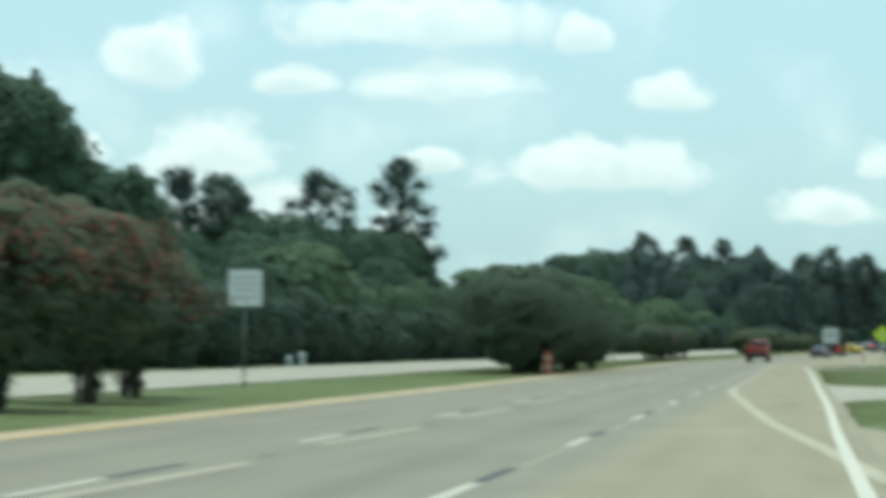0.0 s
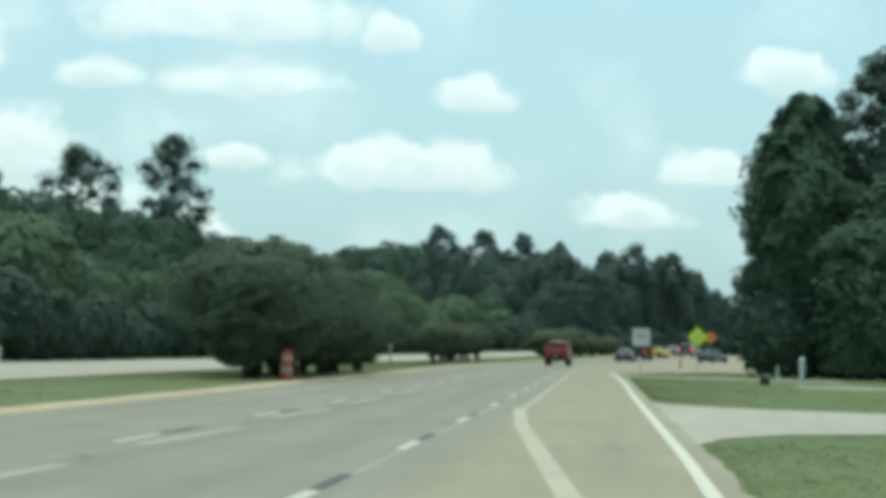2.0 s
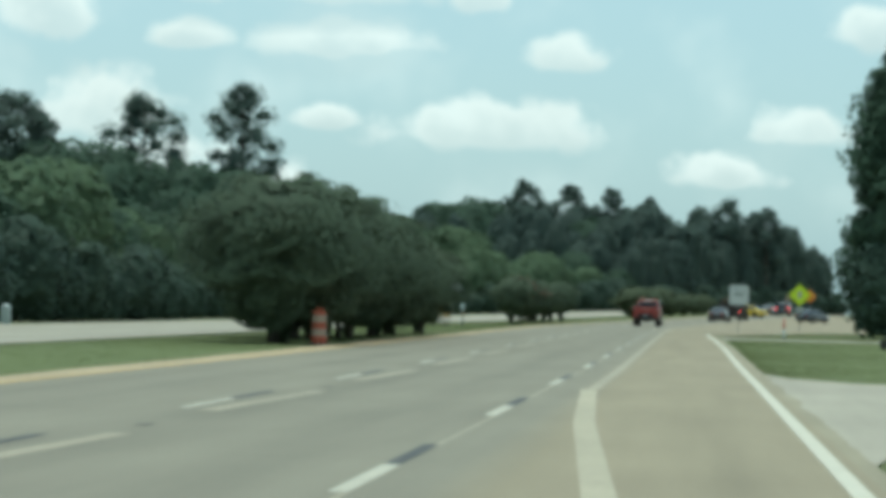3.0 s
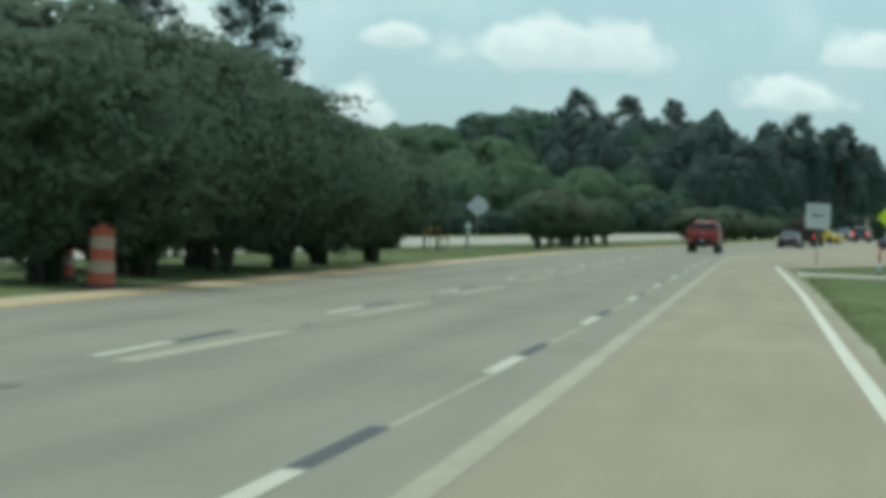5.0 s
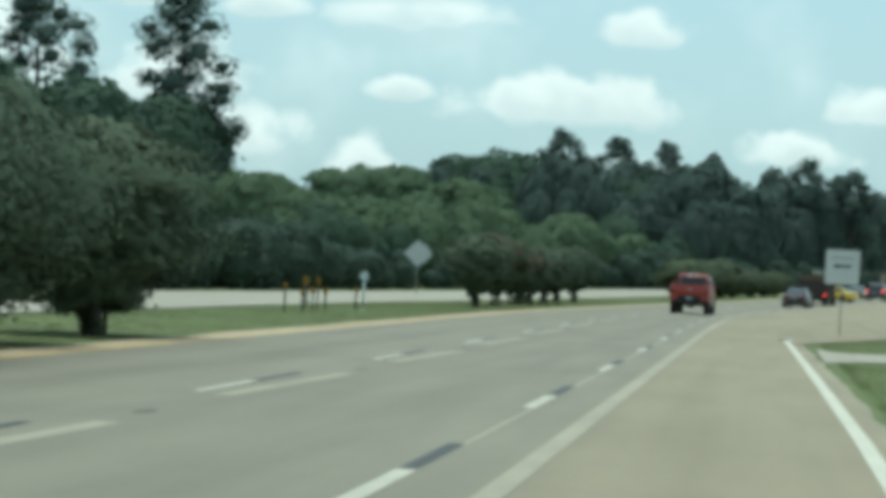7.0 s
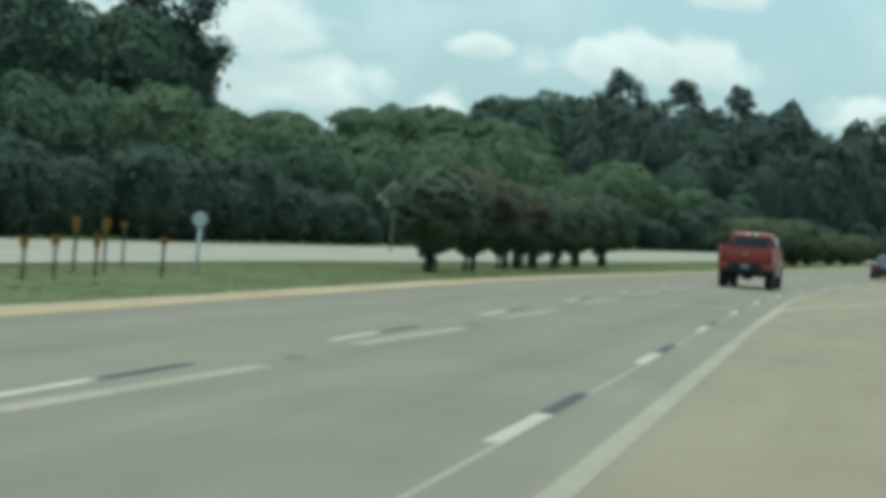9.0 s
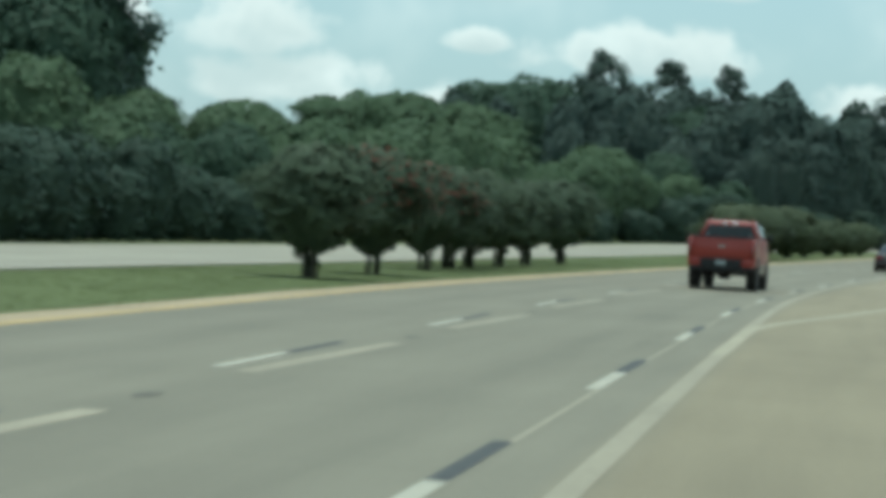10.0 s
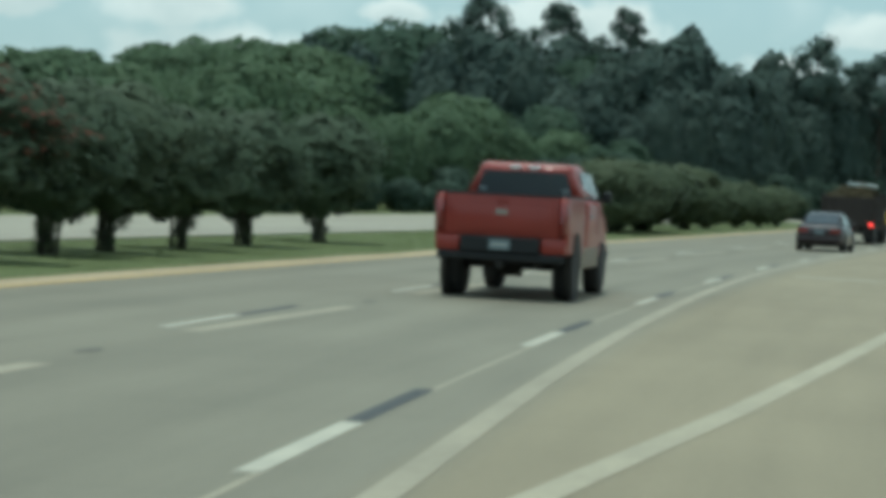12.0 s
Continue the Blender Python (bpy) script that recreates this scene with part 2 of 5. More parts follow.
    if newer:
        # the outer lane was poured later and is warmer in tone
        side = t.nodes.new("ShaderNodeMapRange")
        t.links.new(sp.outputs[0], side.inputs[0])
        side.inputs[1].default_value, side.inputs[2].default_value = 0.55, 1.1
        mx = t.nodes.new("ShaderNodeMix")
        mx.data_type = "RGBA"
        t.links.new(side.outputs[0], mx.inputs["Factor"])
        mx.inputs[6].default_value, mx.inputs[7].default_value = (*color, 1), (*newer, 1)
        t.links.new(mx.outputs[2], sc.inputs[0])
    t.links.new(val, sc.inputs["Scale"])
    t.links.new(sc.outputs[0], b.inputs["Base Color"])
    bp = t.nodes.new("ShaderNodeBump")
    bp.inputs["Strength"].default_value, bp.inputs["Distance"].default_value = 0.25, 0.01
    t.links.new(fine.outputs[0], bp.inputs["Height"])
    t.links.new(bp.outputs[0], b.inputs["Normal"])
    return m


def lamp_material(name, color, strength):
    m = bpy.data.materials.new(name)
    m.use_nodes = True
    b = m.node_tree.nodes["Principled BSDF"]
    b.inputs["Base Color"].default_value = (*color, 1)
    b.inputs["Emission Color"].default_value = (*color, 1)
    b.inputs["Emission Strength"].default_value = strength
    return m


M = {
    "road": road_material("worn concrete road", (0.214, 0.195, 0.145), (-7.0, -5.4, -2.95, -1.15), 0.9, (0.260, 0.220, 0.145)),
    "side": road_material("pale concrete", (0.335, 0.305, 0.24)),
    "opposite": road_material("pale concrete carriageway", (0.33, 0.305, 0.24), (-17.5, -21.0)),
    "shoulder": road_material("sandy shoulder", (0.39, 0.305, 0.195), (), 1.3),
    "gravel": road_material("gravelly verge strip", (0.265, 0.235, 0.160), (), 1.4),
    "paint": material("worn white road paint", (0.44, 0.41, 0.32), 0.6, vary=0.22, scale=1.2, fine=30),
    "edge": material("white edge line paint", (0.52, 0.49, 0.39), 0.6, vary=0.15, scale=0.8, fine=22),
    "yellow": material("worn yellow road paint", (0.48, 0.33, 0.12), 0.65, vary=0.25, scale=0.7, fine=24),
    "black": material("black contrast paint", (0.036, 0.036, 0.033), 0.6, vary=0.3, scale=1.5, fine=30),
    "tar": material("dark worn patch", (0.115, 0.105, 0.082), 0.8, vary=0.3, scale=4, fine=20),
    "scar": material("ground-off marking scar", (0.318, 0.282, 0.205), 0.8, vary=0.2, scale=0.5, fine=9),
    "fresh_scar": material("paler ground-off marking scar", (0.370, 0.328, 0.235), 0.8, vary=0.2, scale=0.6, fine=10),
    "grass": material("mown grass ground", (0.126, 0.150, 0.066), 0.9, vary=0.2, scale=0.25, fine=3.0, bump=0.25, spec=0.1),
    "dirt": material("bare sandy dirt", (0.30, 0.26, 0.19), 0.9, vary=0.2, scale=0.8, fine=14, bump=0.4, spec=0.1),
    "blade": leaf_material("grass blades", (0.122, 0.150, 0.064), (0.142, 0.166, 0.074), 0.4),
    "bark": material("grey-brown bark", (0.075, 0.070, 0.062), 0.9, vary=0.35, scale=2, fine=18, bump=0.8, spec=0.1),
    "pinebark": material("red-brown pine bark", (0.090, 0.074, 0.062), 0.9, vary=0.35, scale=2, fine=14, bump=0.8, spec=0.1),
    "smooth": material("pale smooth myrtle bark", (0.105, 0.098, 0.088), 0.8, vary=0.25, scale=3, fine=14, bump=0.3, spec=0.1),
    "leaf_dark": leaf_material("dark oak leaves", (0.060, 0.098, 0.068), (0.078, 0.120, 0.078), 0.25),
    # for the wood's foot: the canopy's shade is put into this green
    "leaf_shaded": leaf_material("leaves darkened for canopy shade", (0.054, 0.084, 0.066), (0.070, 0.102, 0.074), 0.25),
    "leaf_green": leaf_material("fresh green leaves", (0.092, 0.140, 0.082), (0.114, 0.164, 0.092), 0.25),
    "leaf_myrtle": leaf_material("myrtle leaves", (0.092, 0.126, 0.086), (0.118, 0.150, 0.096), 0.25),
    "leaf_bush": leaf_material("olive bush leaves", (0.094, 0.120, 0.076), (0.116, 0.140, 0.082), 0.25),
    "needle": leaf_material("pine needles", (0.074, 0.108, 0.096), (0.096, 0.130, 0.106), 0.25),
    "bloom": leaf_material("coral red blossom", (0.24, 0.092, 0.072), (0.30, 0.115, 0.085), 0.35),
}


# ---- helpers of the scene ----
def part(name, bm, mat, parent, label="", smooth=False, data=None):
    """One mesh object under a thing or under a part of it."""
    if data is None:
        data = bpy.data.meshes.new(name)
        bm.to_mesh(data)
        bm.free()
        data.materials.append(mat)
        if smooth:
            data.polygons.foreach_set("use_smooth", [True] * len(data.polygons))
    ob = new(name, data)
    ob.parent = parent
    return tagged(ob, label)


def thing(name, m, label, category, group="", kind=""):
    e = new(name)
    e.empty_display_size = 0.3
    e.matrix_world = m
    return tagged(e, label, category, group, kind)


def from_lists(name, verts, faces, mat, uvs=None, smooth=False):
    me = bpy.data.meshes.new(name)
    me.from_pydata(verts, [], faces)
    if uvs is not None:
        layer = me.uv_layers.new(name="UVMap")
        flat = []
        for f in faces:
            for i in f:
                flat += uvs[i]
        layer.data.foreach_set("uv", flat)
    me.materials.append(mat)
    if smooth:
        me.polygons.foreach_set("use_smooth", [True] * len(me.polygons))
    return me


def box(bm, x0, x1, y0, y1, z0, z1, bevel=0.0):
    geom = bmesh.ops.create_cube(bm, size=1)["verts"]
    bmesh.ops.scale(bm, vec=(x1 - x0, y1 - y0, z1 - z0), verts=geom)
    bmesh.ops.translate(bm, vec=((x0 + x1) / 2, (y0 + y1) / 2, (z0 + z1) / 2), verts=geom)
    if bevel:
        edges = list({e for v in geom for e in v.link_edges})
        bmesh.ops.bevel(bm, geom=edges, offset=bevel, segments=2, affect="EDGES", profile=0.5)
    return bm


def tube(bm, a, b, r0, r1, n=8, caps=True):
    a, b = Vector(a), Vector(b)
    q = (b - a).to_track_quat("Z", "Y")
    rings = []
    for p, r in ((a, r0), (b, r1)):
        rings.append([bm.verts.new(p + q @ Vector((r * math.cos(2 * math.pi * i / n), r * math.sin(2 * math.pi * i / n), 0))) for i in range(n)])
    for i in range(n):
        bm.faces.new((rings[0][i], rings[0][(i + 1) % n], rings[1][(i + 1) % n], rings[1][i]))
    if caps:
        bm.faces.new(rings[0][::-1])
        bm.faces.new(rings[1])
    return bm


def bent(bm, pts, radii, n=7):
    """A limb along several points, tapering."""
    rings = []
    for i, p in enumerate(pts):
        p = Vector(p)
        d = Vector(pts[min(i + 1, len(pts) - 1)]) - Vector(pts[max(i - 1, 0)])
        q = d.to_track_quat("Z", "Y")
        rings.append([bm.verts.new(p + q @ Vector((radii[i] * math.cos(2 * math.pi * k / n), radii[i] * math.sin(2 * math.pi * k / n), 0))) for k in range(n)])
    for a, b in zip(rings, rings[1:]):
        for k in range(n):
            bm.faces.new((a[k], a[(k + 1) % n], b[(k + 1) % n], b[k]))
    bm.faces.new(rings[-1])
    bm.faces.new(rings[0][::-1])
    return bm


def loft(bm, sections, closed_ends=True, corner=4):
    """A body drawn over rounded rectangles: (y, half width at the bottom, half width at the top, z bottom, z top, corner radius)."""
    rings = []
    for y, wb, wtop, zb, zt, r in sections:
        ring = []
        r = min(r, (zt - zb) / 2.01, wb / 1.01, wtop / 1.01)
        for sx, sz, a0 in ((1, -1, -90), (1, 1, 0), (-1, 1, 90), (-1, -1, 180)):
            w = wb if sz < 0 else wtop
            cx, cz = sx * (w - r), (zb + r if sz < 0 else zt - r)
            for k in range(corner + 1):
                a = radians(a0 + 90 * k / corner)
                ring.append(bm.verts.new((cx + r * math.cos(a), y, cz + r * math.sin(a))))
        rings.append(ring)
    n = len(rings[0])
    for a, b in zip(rings, rings[1:]):
        for k in range(n):
            bm.faces.new((a[k], b[k], b[(k + 1) % n], a[(k + 1) % n]))
    if closed_ends:
        bm.faces.new(rings[0])
        bm.faces.new(rings[-1][::-1])
    bmesh.ops.recalc_face_normals(bm, faces=bm.faces)
    return bm


def panel(bm, corners, thick=0.01):
    """A slightly thick pane through four corners."""
    c = [Vector(p) for p in corners]
    n = (c[1] - c[0]).cross(c[3] - c[0]).normalized() * thick
    a, b = [bm.verts.new(p) for p in c], [bm.verts.new(p + n) for p in c]
    bm.faces.new(a[::-1])
    bm.faces.new(b)
    for i in range(4):
        bm.faces.new((a[i], a[(i + 1) % 4], b[(i + 1) % 4], b[i]))
    bmesh.ops.recalc_face_normals(bm, faces=bm.faces)
    return bm


# ---- the lie of the road ----
def bend(y):
    """x of the right lane line: straight at first, then a long bend to the right."""
    x = -0.36 * min(max((y - 90) / 90, 0), 1)
    if y > 195:
        u = min(y, 270) - 195
        x += u * u / 1150
    if y > 270:
        x += 0.1304 * (y - 270)
    if y > 340:
        x += (y - 340) ** 2 / 600
    return x


def slope(y):
    return (bend(y + 0.5) - bend(y - 0.5))


def rise(y):
    """The ground climbs a little towards the far wood."""
    u = min(max((y - 215) / 200, 0), 1)
    return RISE * u * u * (3 - 2 * u)


RISE = 1.2
Y0, Y1 = -80, 620


def along(a, b, step=4.0):
    n = max(1, math.ceil((b - a) / step))
    return [a + (b - a) * i / n for i in range(n + 1)]


def strip(name, left, right, y0, y1, z, mat, step=4.0, cols=1):
    """A band of the road between two offsets from its line (numbers, or functions of y)."""
    verts, uvs, faces = [], [], []
    ys = along(y0, y1, step)
    for y in ys:
        a = left(y) if callable(left) else bend(y) + left
        b = right(y) if callable(right) else bend(y) + right
        for c in range(cols + 1):
            x = a + (b - a) * c / cols
            verts.append((x, y, z + rise(y)))
            uvs.append((x - bend(y), y))
    w = cols + 1
    for i in range(len(ys) - 1):
        for c in range(cols):
            k = i * w + c
            faces.append((k, k + 1, k + w + 1, k + w))
    return from_lists(name, verts, faces, mat, uvs)


def flat(name, outline, z, mat):
    """A flat patch from its outline, with road coordinates for its surface."""
    bm = bmesh.new()
    f = bm.faces.new([bm.verts.new((x, y, z + rise(y))) for x, y in outline])
    layer = bm.loops.layers.uv.new("UVMap")
    for lp in f.loops:
        lp[layer].uv = (lp.vert.co.x, lp.vert.co.y)
    bmesh.ops.triangulate(bm, faces=[f])
    me = bpy.data.meshes.new(name)
    bm.to_mesh(me)
    bm.free()
    me.materials.append(mat)
    return me


# ---- ground and roads ----
gy = [-3000, -600, -200] + along(-80, 620, 10) + [800, 1200, 2200, 4300]
gx = [-4000, -1000, -300, -120, -80, -60] + along(-45, 60, 5) + [80, 120, 300, 1000, 4000]
verts, faces = [], []
for y in gy:
    for x in gx:
        verts.append((x, y, -0.035 + rise(y)))
for i in range(len(gy) - 1):
    for j in range(len(gx) - 1):
        k = i * len(gx) + j
        faces.append((k, k + 1, k + len(gx) + 1, k + len(gx)))
ground = tagged(new("ground", from_lists("ground", verts, faces, M["grass"])), "mown green grass verges and median", "grass", kind="structure")


def edge_x(y):
    """The edge line draws in slowly towards the junction, not quite straight."""
    return 3.9 - 0.0055 * (max(y, -20) - 10) + float(np.interp(y, (35, 54, 96, 124, 142, 158, 173), (-0.02, 0.09, 0.09, 0.17, 0.12, 0.05, -0.03)))


def right_edge(y):
    if y < 166:
        return edge_x(y) + 0.21
    for (ya, xa), (yb, xb) in zip(FLARE, FLARE[1:]):
        if y <= yb:
            return xa + (xb - xa) * (y - ya) / (yb - ya)
    return max(bend(y) + 4.6, 0)


FLARE = [(166, 3.25), (172, 4.5), (184, 7.2), (200, 10.5), (212, 16), (222, 30), (232, 62), (338, 62), (344, 40), (352, 22)]
road = tagged(new("road", strip("road", -7.85, right_edge, Y0, Y1, 0.0, M["road"], 2.0, 6)), "worn grey concrete three-lane road with faded markings", "road", kind="structure")
opposite = tagged(new("road", strip("opposite_road", -25.6, -15.3, Y0, Y1, 0.0, M["opposite"], 3.0, 2)), "pale concrete carriageway beyond the grass median", "road", kind="structure")
shoulder = tagged(new("shoulder", strip("shoulder", lambda y: bend(y) - 8.55 - 0.12 * noise.noise((y * 0.21, 0, 0)), -7.85, Y0, Y1, -0.006, M["shoulder"], 1.5)), "sandy worn strip between road and median grass", "shoulder", kind="structure")
verge = tagged(new("shoulder", strip("verge", right_edge, lambda y: right_edge(y) + 0.20 + 0.10 * noise.noise((y * 0.33, 7, 0)) + 0.05 * noise.noise((y * 1.3, 3, 0)), Y0, 166, -0.008, M["gravel"], 0.5)), "narrow gravelly strip beside the white edge line", "shoulder", kind="structure")
driveway = tagged(new("driveway", flat("driveway", [(3.9, 57.5), (4.6, 61.5), (6, 64.8), (9, 67.5), (16, 70), (34, 72), (34, 82.5), (16, 82.5), (8.5, 83.2), (5.6, 84.6), (4.4, 86.8), (3.9, 90)], -0.012, M["side"])),
                  "pale concrete driveway joining the road", "driveway", kind="structure")
driveway_b = tagged(new("driveway", flat("driveway_b", [(3.7, 150.5), (4.6, 152.6), (9, 153.8), (16, 154.5), (16, 160.5), (9, 160.5), (4.4, 159.5), (3.7, 162)], -0.012, M["side"])),
                    "narrow pale concrete path across the verge", "driveway", kind="structure")
dirt = tagged(new("dirt_patch", flat("dirt_patch", [(3.95, 16), (5.2, 20), (6.4, 25), (7.2, 30), (6.2, 33.5), (5.0, 36), (4.2, 39.5), (3.95, 41)], -0.020, M["dirt"])), "bare sandy patch beside the road edge", "dirt", kind="structure")
far_drive = tagged(new("driveway", flat("far_drive", [(11.5, 128), (24, 131), (24, 137), (13, 136), (11, 132)], -0.014, M["side"])), "pale concrete pad in the verge grass", "driveway", kind="structure")

# markings


def dash(name, x0, y0, length, width, mat, label):
    me = strip(name, x0 - width / 2, x0 + width / 2, y0, y0 + length, 0.005, mat, 1.1)
    ob = new(name, me)
    ob.parent = road
    return tagged(ob, label)


for k in range(-3, 44):
    b = 20.0 + 12.19 * k
    dash("lane_dash", 0.0, b - 3.05, 3.02, 0.15, M["paint"], "worn white lane dash")
    dash("contrast_dash", 0.0, b, 2.9, 0.15, M["black"], "black contrast dash")
    b -= 0.5
    dash("lane_dash", -3.68, b - 3.05, 3.02, 0.14, M["paint"], "worn white lane dash")
    dash("contrast_dash", -3.68, b, 2.9, 0.14, M["black"], "black contrast dash")
    s, drift = b - 3.5, (0.032 if k < 5 else 0.024)
    me = strip("marking_scar", lambda y, s=s, d=drift: bend(y) - 3.40 + d * (y - s), lambda y, s=s, d=drift: bend(y) - 3.16 + d * (y - s), s, s + 7.0, 0.003, M["scar"], 1.2)
    new("marking_scar", me).parent = road
    if k > -2:
        w = 5.2 + b
        spot_ = flat("dark_patch", [(bend(w) - 3.22 + 0.10 * math.cos(0.7 * i), w + 0.32 * math.sin(0.7 * i) * (1 + 0.2 * math.sin(2.1 * i + k))) for i in range(9)], 0.0045, M["tar"])
        tagged(new("dark_patch", spot_), "small dark worn patch").parent = road


def line(name, left, right, y0, y1, mat, label, z=0.005, step=2.0):
    ob = new(name, strip(name, left, right, y0, y1, z, mat, step))
    ob.parent = road
    return tagged(ob, label)


line("edge_line", lambda y: edge_x(y) - 0.085, lambda y: edge_x(y) + 0.085, Y0, 172, M["edge"], "solid white edge line")
line("yellow_line", -7.80, -7.60, Y0, 480, M["yellow"], "worn yellow median line")


def lane_scar(y):
    return bend(y) + 0.80 - 0.42 * min(max((y - 200) / 45, 0), 1)


line("marking_scar", lambda y: lane_scar(y) - 0.10, lambda y: lane_scar(y) + 0.10, 76, 420, M["scar"], "pale scar of an old line", 0.004)
line("marking_scar", 0.03, 0.085, -40, 420, M["scar"], "pale scar of an old line", 0.002)
OLD = [(-12, 6.0), (16, 4.6), (22, 4.1), (29, 3.55), (40.5, 2.6), (52.6, 1.9), (64.6, 1.2), (76, 0.73)]


def old_x(y):
    for (ya, xa), (yb, xb) in zip(OLD, OLD[1:]):
        if y <= yb:
            u = (y - ya) / (yb - ya)
            return xa + (xb - xa) * u
    return OLD[-1][1]


line("marking_scar", lambda y: old_x(y) - 0.13, lambda y: old_x(y) + 0.13, 10, 76, M["fresh_scar"], "pale scar of an old curving line", 0.0035, 1.0)
TURN = [(184, 0.43), (193.5, 0.47), (197, 0.80), (201, 1.40), (205.5, 2.10), (210, 2.72), (218, 3.80), (223, 4.45), (232, 5.9), (246, 8.6)]


def turn_x(y):
    for (ya, xa), (yb, xb) in zip(TURN, TURN[1:]):
        if y <= yb:
            return xa + (xb - xa) * (y - ya) / (yb - ya)
    return TURN[-1][1]


line("turn_line", lambda y: turn_x(y) - 0.11, lambda y: turn_x(y) + 0.12, 184, 246, M["fresh_scar"], "pale line parting into the turning lane", 0.0045, 1.0)
me = strip("turn_bar", lambda y: 3.0, lambda y: 6.2, 243.9, 244.3, 0.005, M["paint"], 0.4)
new("turn_bar", me).parent = road
ob = new("arrow", flat("arrow", [(3.0, 170.0), (3.15, 170.0), (3.15, 172.4), (3.4, 172.4), (3.08, 173.6), (2.75, 172.4), (3.0, 172.4)], 0.005, M["paint"]))
ob.parent = road
line("opposite_edge", -15.75, -15.62, Y0, 480, M["paint"], "", 0.006)

# ---- grass ----
def in_grass(x, y):
    u = x - bend(y)
    if -15.2 < u < -8.5:
        return True
    if x > right_edge(y) + 0.25 and y < 200:
        if 56 < y < 91 and x < 34 and 58 + 12 * min((x - 3.9) / 5, 1) < y < 88 - 5 * min((x - 3.9) / 4, 1):
            return False
        if 151.5 < y < 161.5 and x < 16:
            return False
        if 16 < y < 41 and x < 7.2 - abs(y - 29) * 0.22:
            return False
        if 128 < y < 137 and 11 < x < 24:
            return False
        return True
    return False


def grass_tufts(name, count, area, hmin, hmax, seed):
    r = random.Random(seed)
    v, f = [], []
    made = 0
    while made < count:
        x, y = area(r)
        if not in_grass(x, y):
            continue
        made += 1
        z = -0.04 + rise(y)
        patch = 0.75 + 0.5 * noise.noise((x * 0.3, y * 0.3, 3))
        for _ in range(4):
            h, a, ln = r.uniform(hmin, hmax) * patch, r.uniform(0, 6.283), r.uniform(0.2, 0.7)
            w = r.uniform(0.012, 0.03)
            bx, by = x + r.uniform(-0.08, 0.08), y + r.uniform(-0.08, 0.08)
            ca, sa = math.cos(a), math.sin(a)
            k = len(v)
            v += [(bx - sa * w, by + ca * w, z), (bx + sa * w, by - ca * w, z), (bx + ca * h * ln, by + sa * h * ln, z + h)]
            f.append((k, k + 1, k + 2))
    me = from_lists(name, v, f, M["blade"], smooth=True)
    me.normals_split_custom_set_from_vertices([(0.0, 0.0, 1.0)] * len(v))      # a lawn shades as one sheet
    return tagged(new(name, me), "short mown green grass with seedy tips", "grass", kind="stuff")


grass_tufts("median_grass", 34000, lambda r: ((lambda y: (bend(y) + r.uniform(-15.2, -8.4), y))(r.choice((r.uniform(30, 300), r.uniform(100, 270))))), 0.012, 0.036, 5)
grass_tufts("verge_grass", 28000, lambda r: (4.0 + 16 * r.random() ** 1.8, r.uniform(14, 200)), 0.012, 0.036, 6)


# ---- trees ----
import itertools

GOLD = (1 + math.sqrt(5)) / 2
ICO = [Vector(c).normalized() for c in ((-1, GOLD, 0), (1, GOLD, 0), (-1, -GOLD, 0), (1, -GOLD, 0), (0, -1, GOLD), (0, 1, GOLD), (0, -1, -GOLD), (0, 1, -GOLD), (GOLD, 0, -1), (GOLD, 0, 1), (-GOLD, 0, -1), (-GOLD, 0, 1))]
ICO_FACES = [(a, b, c) for a, b, c in itertools.combinations(range(12), 3) if max((ICO[a] - ICO[b]).length, (ICO[b] - ICO[c]).length, (ICO[a] - ICO[c]).length) < 1.1]
ICO_FACES = [(a, b, c) if (ICO[b] - ICO[a]).cross(ICO[c] - ICO[a]).dot(ICO[a]) > 0 else (a, c, b) for a, b, c in ICO_FACES]


def leaf_cards(centres, per, size, r, flat_z=0.75, core=0.0, wide=1.55):
    """Leaves scattered round the given centres (x, y, z, radius), most of them turned outwards as leaves grow, over an uneven inner mass of the same leaves."""
    v, f = [], []
    mid = Vector([sum(c[k] for c in centres) / len(centres) for k in range(3)])
    for cx, cy, cz, rad in centres:
        away = Vector((cx, cy, cz)) - mid
        away = away.normalized() if away.length > 1e-6 else Vector((0, 0, 1))
        if core:
            k = len(v)
            for c in ICO:
                g = rad * core * r.uniform(0.8, 1.15)
                v.append((cx + c.x * g, cy + c.y * g, cz + c.z * g * flat_z))
            f += [(k + a, k + b, k + c) for a, b, c in ICO_FACES]
        for _ in range(int(per * (2.0 if core else 2))):
            d = Vector((r.gauss(0, 1), r.gauss(0, 1), r.gauss(0, 1)))
            d = d.normalized() if d.length > 1e-6 else Vector((0, 0, 1))
            q = rad * (r.triangular(0.75, wide, 1.0) if core else r.random() ** 0.4)
            p = Vector((cx + d.x * q, cy + d.y * q, cz + d.z * q * flat_z))
            n = away * 0.6 + d * 0.6 + Vector((r.gauss(0, 0.3), r.gauss(0, 0.3), 0.25 + r.gauss(0, 0.3)))
            a = n.cross(Vector((r.gauss(0, 1), r.gauss(0, 1), r.gauss(0, 1)))).normalized()
            b = n.cross(a).normalized()
            s = size * 0.76 * r.uniform(0.6, 1.25)
            k = len(v)
            v += [tuple(p - a * s - b * (0.4 * s)), tuple(p + a * s - b * (0.15 * s)), tuple(p + a * (0.1 * s) + b * (0.75 * s))]
            f.append((k, k + 1, k + 2))
    return v, f


